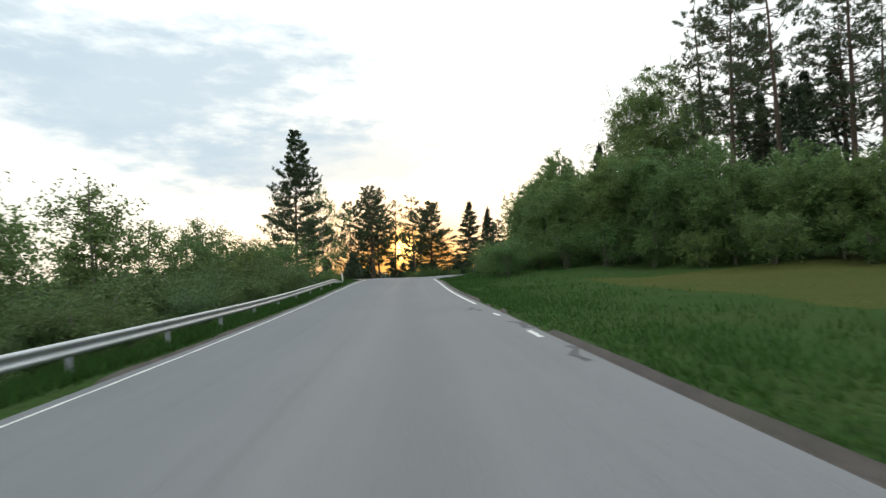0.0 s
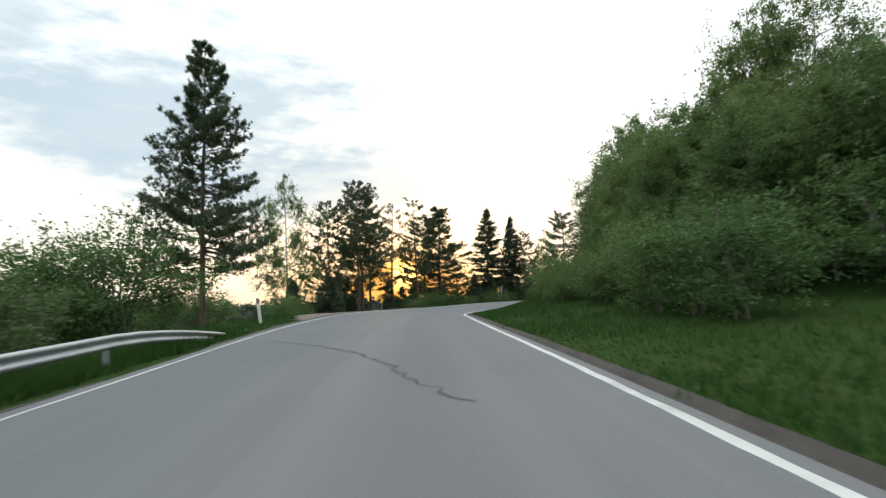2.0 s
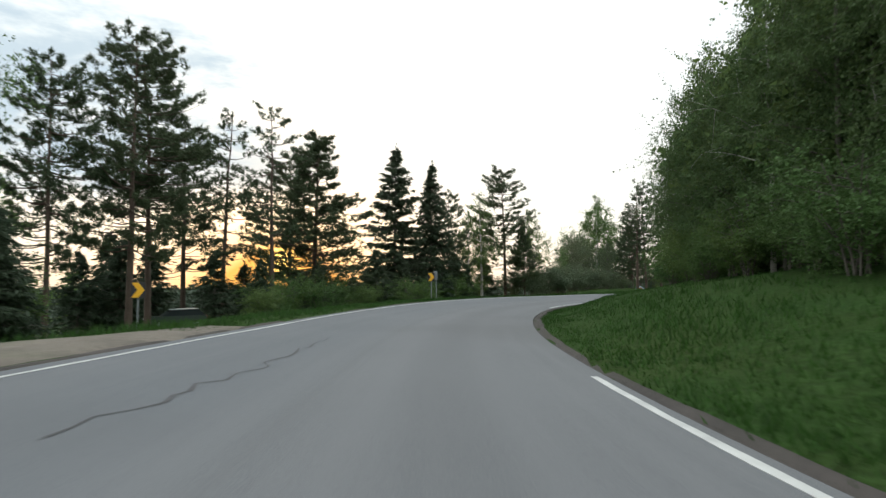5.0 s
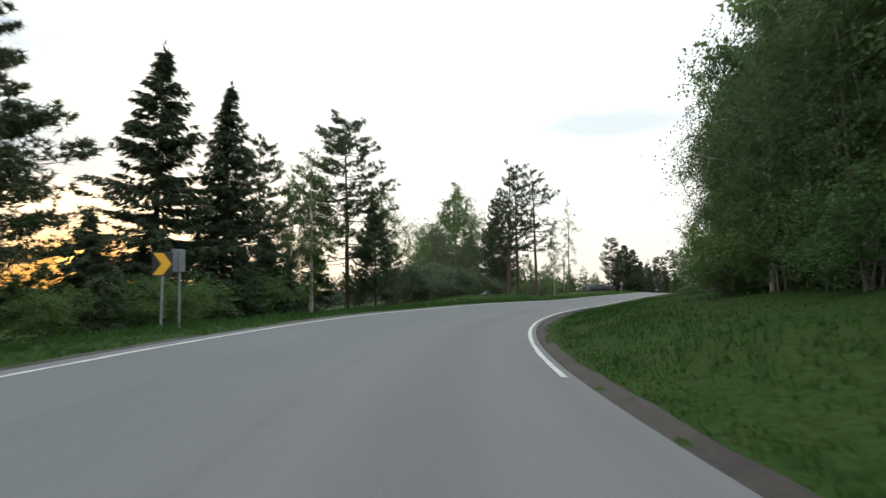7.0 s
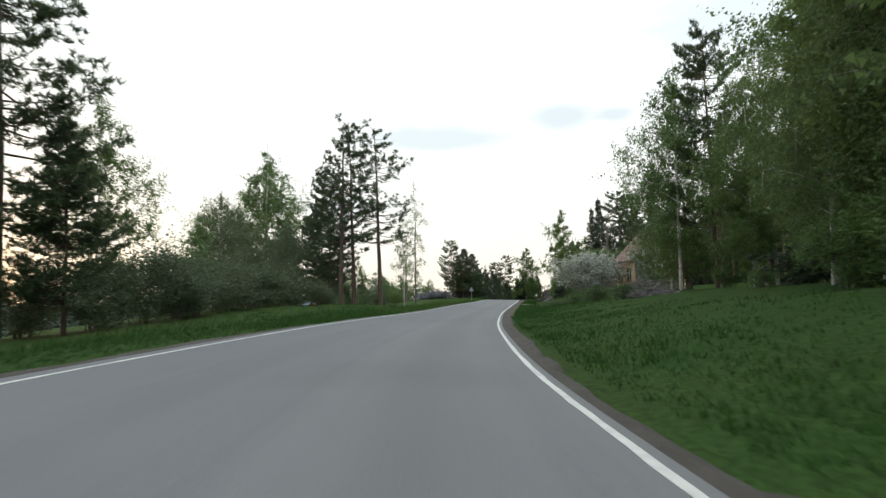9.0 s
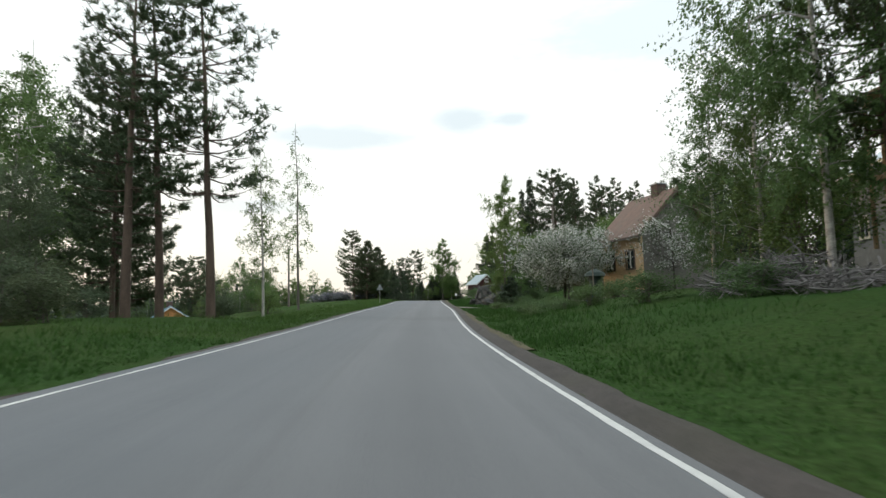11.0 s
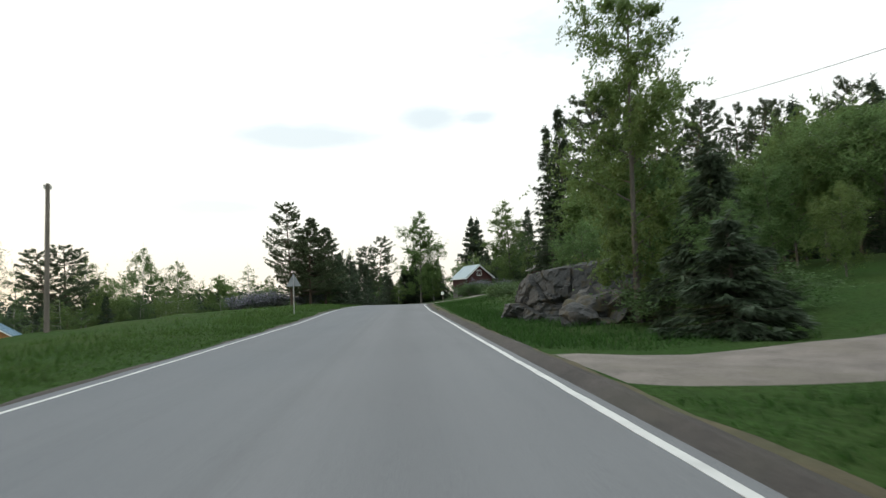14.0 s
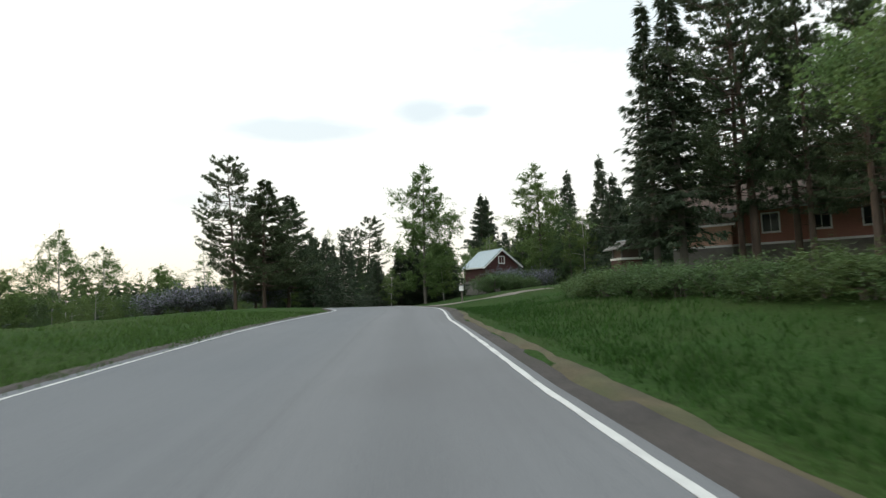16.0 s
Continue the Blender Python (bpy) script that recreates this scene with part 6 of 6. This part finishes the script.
def outcrop():
    """A granite face that turns from the road's side to meet the oncoming way: great slabs over layered ledges, parted by cracks."""
    ob = new("rock_outcrop")
    tagged(ob, "massive dark cracked granite outcrop beside the road", "rock")
    foot = np.array([(230.2, 8.4), (229.4, 7.1), (228, 6.5), (226, 6.2), (224.6, 6.2), (223.6, 6.8), (223, 7.5), (222.7, 8.2), (222, 9.4), (221.3, 10.8), (221.4, 13.0)])
    tops = np.array([0.6, 1.15, 1.55, 1.8, 1.95, 2.05, 2.12, 2.2, 2.4, 2.35, 1.9])
    run = np.concatenate([[0], np.cumsum(np.linalg.norm(np.diff(foot, axis=0), axis=1))])
    aa = np.arange(0, run[-1], 0.075)
    S, L, H = np.interp(aa, run, foot[:, 0]), np.interp(aa, run, foot[:, 1]), np.interp(aa, run, tops)
    soft_ = np.ones(9) / 9
    S[4:-4], L[4:-4] = np.convolve(S, soft_, "valid"), np.convolve(L, soft_, "valid")
    way_ = unit(np.stack([np.gradient(S), np.gradient(L)], 1))
    out = np.stack([-way_[:, 1], way_[:, 0]], 1)
    vv = np.concatenate([np.linspace(0, 1, 34), np.linspace(1.05, 2.0, 18)])
    n, k = len(aa), len(vv)
    Q = np.zeros((n, k, 3))                     # along, right, height over the road
    for j, v in enumerate(vv):
        if v <= 1:
            inset, z = 0.22 * v + 0.25 * v**5, -0.9 + (H + 0.9) * v
        else:
            w = v - 1
            inset, z = 0.47 + 3.6 * w, H + 0.25 * np.sin(w * 2.2) - 0.5 * w**3
        Q[:, j, 0], Q[:, j, 1], Q[:, j, 2] = S - out[:, 0] * inset, L - out[:, 1] * inset, z
    A_, Z_ = np.repeat(aa, k), Q[:, :, 2].ravel()
    corner, upright = 8.0, 9.15                 # metres along the foot: the junction of the cracks, the upright crack
    diagonal = [(6.1, 2.0), (6.9, 1.43), (corner, 0.44), (8.4, 0.58), (9.05, 0.62)]
    plumb = [(upright, 2.6), (upright + 0.05, 1.5), (upright - 0.02, 1.0)]
    ledge = 0.42 + 0.12 * np.sin(A_ * 0.9) + 0.06 * np.sin(A_ * 2.7)
    low = Z_ < ledge
    left = (A_ < np.interp(Z_, [0.44, 1.43, 2.0], [corner, 6.9, 6.1])) & ~low
    right_ = (A_ > upright) & ~low
    block = np.where(low, 3, np.where(left, 0, np.where(right_, 2, 1)))
    flat = Q.reshape(-1, 3)
    relief = 0.40 * facets(flat, 22, 70, 0.25, 0.12) + 0.28 * facets(flat * (1, 1, 1.5), 170, 71, 0.3, 0.06) + 0.2 * facets(flat, 1500, 72, 0.35, 0.04)
    relief += np.array([0.02, -0.03, 0.06, 0.05])[block]
    relief += low * (0.30 * np.clip(ledge - Z_, 0, 1) + 0.5 * facets(flat * (1, 1, 2.4), 70, 75, 0.3, 0.12) + 0.02 * np.sin((ledge - Z_) * 26 + 2.2 * np.sin(A_ * 0.8) + np.sin(A_ * 2.1)))
    relief -= 0.34 * groove(A_, Z_, diagonal, 0.11) + 0.42 * groove(A_, Z_, plumb, 0.12) + 0.12 * groove(A_, Z_, [(3.7, 0.95), (4.5, 0.45)], 0.1) + 0.12 * groove(A_, Z_, [(4.7, 0.75), (5.7, 0.85), (6.4, 0.6)], 0.1)
    relief -= 0.2 * groove(A_, Z_ - ledge, [(0, 0), (30, 0)], 0.07)
    push = np.tile(np.clip(1.6 - vv, 0.15, 1.0), n)
    flat[:, 0] += np.repeat(out[:, 0], k) * relief * push
    flat[:, 1] += np.repeat(out[:, 1], k) * relief * push
    flat[:, 2] += relief * 0.22
    P = np.array([along(s, l) for s, l in flat[:, :2]])
    base = np.array([along(s, 2.3)[2] for s in flat[:, 0]])
    P[:, 2] = base + flat[:, 2]
    idx = np.arange(n * k).reshape(n, k)
    f = np.stack([idx[:-1, :-1], idx[:-1, 1:], idx[1:, 1:], idx[1:, :-1]], -1).reshape(-1, 4)
    for b, name in enumerate(("slab", "slab", "slab", "ledge")):
        part(name, mesh_from(name, *shrink(P, f[block[f[:, 0]] == b]), "rock", False), ob)
    return ob


def shrink(verts, faces):
    keep, where = np.unique(faces, return_inverse=True)
    return verts[keep], where.reshape(faces.shape)


outcrop()


def boulder(s, lat, size, seed, label, turn=0.0, sink=0.25):
    """A broken, half-buried boulder."""
    bm = bmesh.new()
    bmesh.ops.create_icosphere(bm, subdivisions=4, radius=1.0)
    p = np.array([v.co for v in bm.verts])
    r = 1 + 0.6 * facets(p, 18, seed, 0.45, 0.10) + 0.35 * facets(p, 140, seed + 1, 0.4, 0.05)
    for v, k in zip(bm.verts, r):
        v.co *= k
        v.co.x, v.co.y, v.co.z = v.co.x * size[0] / 2, v.co.y * size[1] / 2, v.co.z * size[2] / (2 - 2 * sink)
    me = bpy.data.meshes.new("boulder")
    bm.to_mesh(me)
    bm.free()
    me.materials.append(M["mossrock" if "mossy" in label else "rock"])
    ob = new("boulder", me)
    q = along(s, lat)
    ob.matrix_basis = pose(q[0], q[1], ground_at(q[0], q[1]) + size[2] * (0.5 - sink) / (1 - sink) * 0.6, 0, 0, heading(s) + turn)
    return tagged(ob, label, "boulder")


boulder(219.4, 8.4, (3.6, 3.0, 1.8), 81, "mossy brown granite boulder before the taller rock")
boulder(218.6, 7.1, (1.7, 1.4, 1.0), 82, "pale grey granite boulder at the foot of the outcrop", 20)
boulder(217.0, 9.8, (2.4, 2.2, 1.2), 83, "low mossy brown granite boulder in the grass", 50)
boulder(214.4, 10.6, (2.6, 2.2, 1.2), 85, "brown granite boulder beside the driveway", 10)


def brush_pile(x, y, turn):
    """Cut branches heaped along the lawn; each lies on its own."""
    rng = np.random.default_rng(9)
    ob = new("brush_pile")
    ob.matrix_basis = pose(x, y, ground_at(x, y), 0, 0, turn)
    tagged(ob, "long heap of grey cut branches on the lawn", "brush pile")
    kinds = []
    for k in range(6):
        w = Wood()
        t = np.linspace(-1, 1, 6)[:, None]
        line = np.concatenate([t, 0.12 * np.sin(t * 2 + k), 0.10 * np.cos(t * 1.7 + k)], 1)
        w.limb(line, 0.05, 0.015, 4)
        for q in rng.uniform(-0.5, 0.9, 5):
            o = np.array([np.interp(q, t[:, 0], line[:, j]) for j in range(3)])
            w.limb([o, o + np.array([0.35, 0, 0]) + rng.normal(0, 0.16, 3), o + np.array([0.6, 0, 0]) + rng.normal(0, 0.3, 3)], 0.02, 0.006, 3)
        kinds.append(w.mesh("branch", "brush"))
    for k in range(230):
        u, v = rng.uniform(-1, 1), rng.uniform(-1, 1)
        hgt = 1.25 * (1 - u * u) * (1 - v * v) + 0.05
        st = part("branch", kinds[k % 6], ob)
        sz = rng.uniform(0.5, 1.0)
        st.matrix_basis = pose(u * 3.8, v * 1.4, hgt * rng.uniform(0.2, 1.0), rng.uniform(0, 360), rng.normal(0, 22), rng.uniform(0, 360)) @ Matrix.Diagonal((sz, sz, sz, 1))
    return ob


brush_pile(62.0, 138.6, 43)


def composter(x, y, turn):
    """A tall composter: tapered staved body under a wide domed lid."""
    ob = new("composter")
    ob.matrix_basis = pose(x, y, ground_at(x, y) - 0.05, 0, 0, turn)
    tagged(ob, "tall dark green plastic composter with a wide domed lid", "composter")
    part("body", cyl_mesh("body", 0.48, 0.40, 0.0, 1.8, "bin", seg=20), ob)
    for hh in (0.4, 0.95):
        part("band", cyl_mesh("band", 0.50, 0.49, hh, hh + 0.05, "black", seg=20), ob)
    lid = part("lid", cyl_mesh("lid", 0.74, 0.60, 1.802, 2.04, "bin", seg=20), ob)
    part("dome", cyl_mesh("dome", 0.60, 0.16, 2.042, 2.26, "bin", seg=20), lid)
    part("knob", cyl_mesh("knob", 0.07, 0.05, 2.262, 2.33, "black", seg=10), lid)
    return ob


composter(75.7, 151.05, 30)


def tub(x, y):
    ob = new("plastic_tub")
    ob.matrix_basis = pose(x, y, ground_at(x, y))
    tagged(ob, "round blue plastic tub with a pale rim on the grass", "tub")
    part("bowl", cyl_mesh("bowl", 0.32, 0.37, 0.0, 0.66, "bluetub", seg=24), ob)
    part("rim", cyl_mesh("rim", 0.40, 0.40, 0.661, 0.70, "white", seg=24), ob)
    part("water", cyl_mesh("water", 0.35, 0.35, 0.701, 0.705, "black", seg=24), ob)


tub(74.2, 150.8)


def stake(x, y, h):
    ob = new("garden_stake", cyl_mesh("garden_stake", 0.05, 0.045, -0.2, h, "pole", seg=8))
    ob.matrix_basis = pose(x, y, ground_at(x, y), 0, -3, 0)
    tagged(ob, "leaning pale wooden garden stake beside the tub", "stake")


stake(73.5, 150.3, 2.2)


def parked_car(x, y, turn):
    """A dark estate car standing below the road; body, cabin, panes, wheels and lamps."""
    ob = new("parked_car")
    ob.matrix_basis = pose(x, y, ground_at(x, y) + 0.02, 0, 0, turn) @ Matrix.Scale(0.92, 4)
    tagged(ob, "dark estate car parked under the roadside pines", "car")
    side = [(-2.2, 0.35), (-2.25, 0.62), (-2.1, 0.86), (-1.0, 0.95), (1.7, 0.98), (2.2, 0.92), (2.25, 0.4), (2.0, 0.28), (-2.0, 0.28)]
    part("body", prism_mesh("body", side, -0.86, 0.86, "carpaint"), ob)
    cab = [(-1.05, 0.952), (-0.35, 1.42), (1.6, 1.46), (2.1, 0.985)]
    part("cabin", prism_mesh("cabin", cab, -0.72, 0.72, "glass"), ob)
    part("roof", prism_mesh("roof", [(-0.38, 1.425), (1.62, 1.465), (1.6, 1.51), (-0.3, 1.475)], -0.70, 0.70, "zinc"), ob)
    for px in (-1.4, 1.4):
        for sd in (-1, 1):
            wh = part("wheel", cyl_mesh("wheel", 0.31, 0.31, -0.1, 0.1, "tyre", seg=18, turn=pose(0, 0, 0, 90, 0, 0), shift=(px, sd * 0.80, 0.31)), ob)
            part("rim", cyl_mesh("rim", 0.19, 0.19, -0.105, 0.105, "zinc", seg=14, turn=pose(0, 0, 0, 90, 0, 0), shift=(px, sd * 0.803, 0.31)), wh)
    for sd in (-1, 1):
        part("headlight", box_mesh("headlight", (0.12, 0.34, 0.16), "lamp", (-2.2, sd * 0.6, 0.7), 0.03), ob)
        part("tail_light", box_mesh("tail_light", (0.08, 0.14, 0.4), "brickred", (2.22, sd * 0.74, 0.75), 0.02), ob)
    return ob


parked_car(-12.6, 117.7, 25)


def crack(points, width):
    """A sealed crack: a thin dark ragged band on the asphalt through (along, right) places."""
    rng = np.random.default_rng(int(points[0][0] * 10))
    fine_ = []
    for (a, b), (c, d) in zip(points[:-1], points[1:]):
        n = max(2, int(math.hypot(c - a, d - b) / 0.3))
        for k in range(n):
            u = k / n
            fine_.append((a + (c - a) * u + rng.normal(0, 0.06), b + (d - b) * u + rng.normal(0, 0.06)))
    v = []
    for i, (s, l) in enumerate(fine_):
        nx_, ny_ = fine_[min(i + 1, len(fine_) - 1)], fine_[max(i - 1, 0)]
        dx, dy = nx_[0] - ny_[0], nx_[1] - ny_[1]
        k = math.hypot(dx, dy) + 1e-6
        w = width * rng.uniform(0.3, 1.3) / 2
        v += [along(s - dy / k * w, l + dx / k * w, 0.004), along(s + dy / k * w, l - dx / k * w, 0.004)]
    i = np.arange(len(v)).reshape(-1, 2)
    f = np.stack([i[:-1, 0], i[:-1, 1], i[1:, 1], i[1:, 0]], -1)
    ob = new("road_crack", mesh_from("road_crack", np.array(v), f, "crack"))
    ob.parent = road


for pts, w in (([(45.2, -3.4), (43.6, -2.1), (41.4, -1.0), (39.7, -0.4), (38.2, -0.1), (37.0, 0.2), (36.2, 0.9)], 0.09), ([(58.0, -3.3), (60, -3.2), (61.5, -2.6), (63.5, -2.4), (66, -2.6)], 0.08), ([(76, -2.6), (79.4, -2.3), (84, -2.4)], 0.07), ([(52, -3.6), (54.5, -3.9), (57, -3.9)], 0.06),
               ([(117.3, -0.3), (118.5, -0.2), (119.4, 0.1), (120.4, 0.0), (121.2, 0.3)], 0.06), ([(122.8, -1.2), (122.5, -1.0)], 0.12), ([(187.4, -0.35), (189.1, -0.2), (190.8, -0.25), (193.6, -0.15)], 0.07), ([(187.4, -1.5), (189.5, -1.6), (190.8, -1.55), (193.6, -1.65), (197, -1.5)], 0.05), ([(190.4, -3.5), (192.2, -3.3), (194.3, -3.4), (197, -3.2)], 0.06),
               ([(15.0, 1.75), (16.6, 1.6)], 0.2), ([(10.2, 2.1), (12.0, 2.0)], 0.2), ([(6.6, 2.05), (8.2, 2.1)], 0.2)):
    crack(pts, w * 0.65)
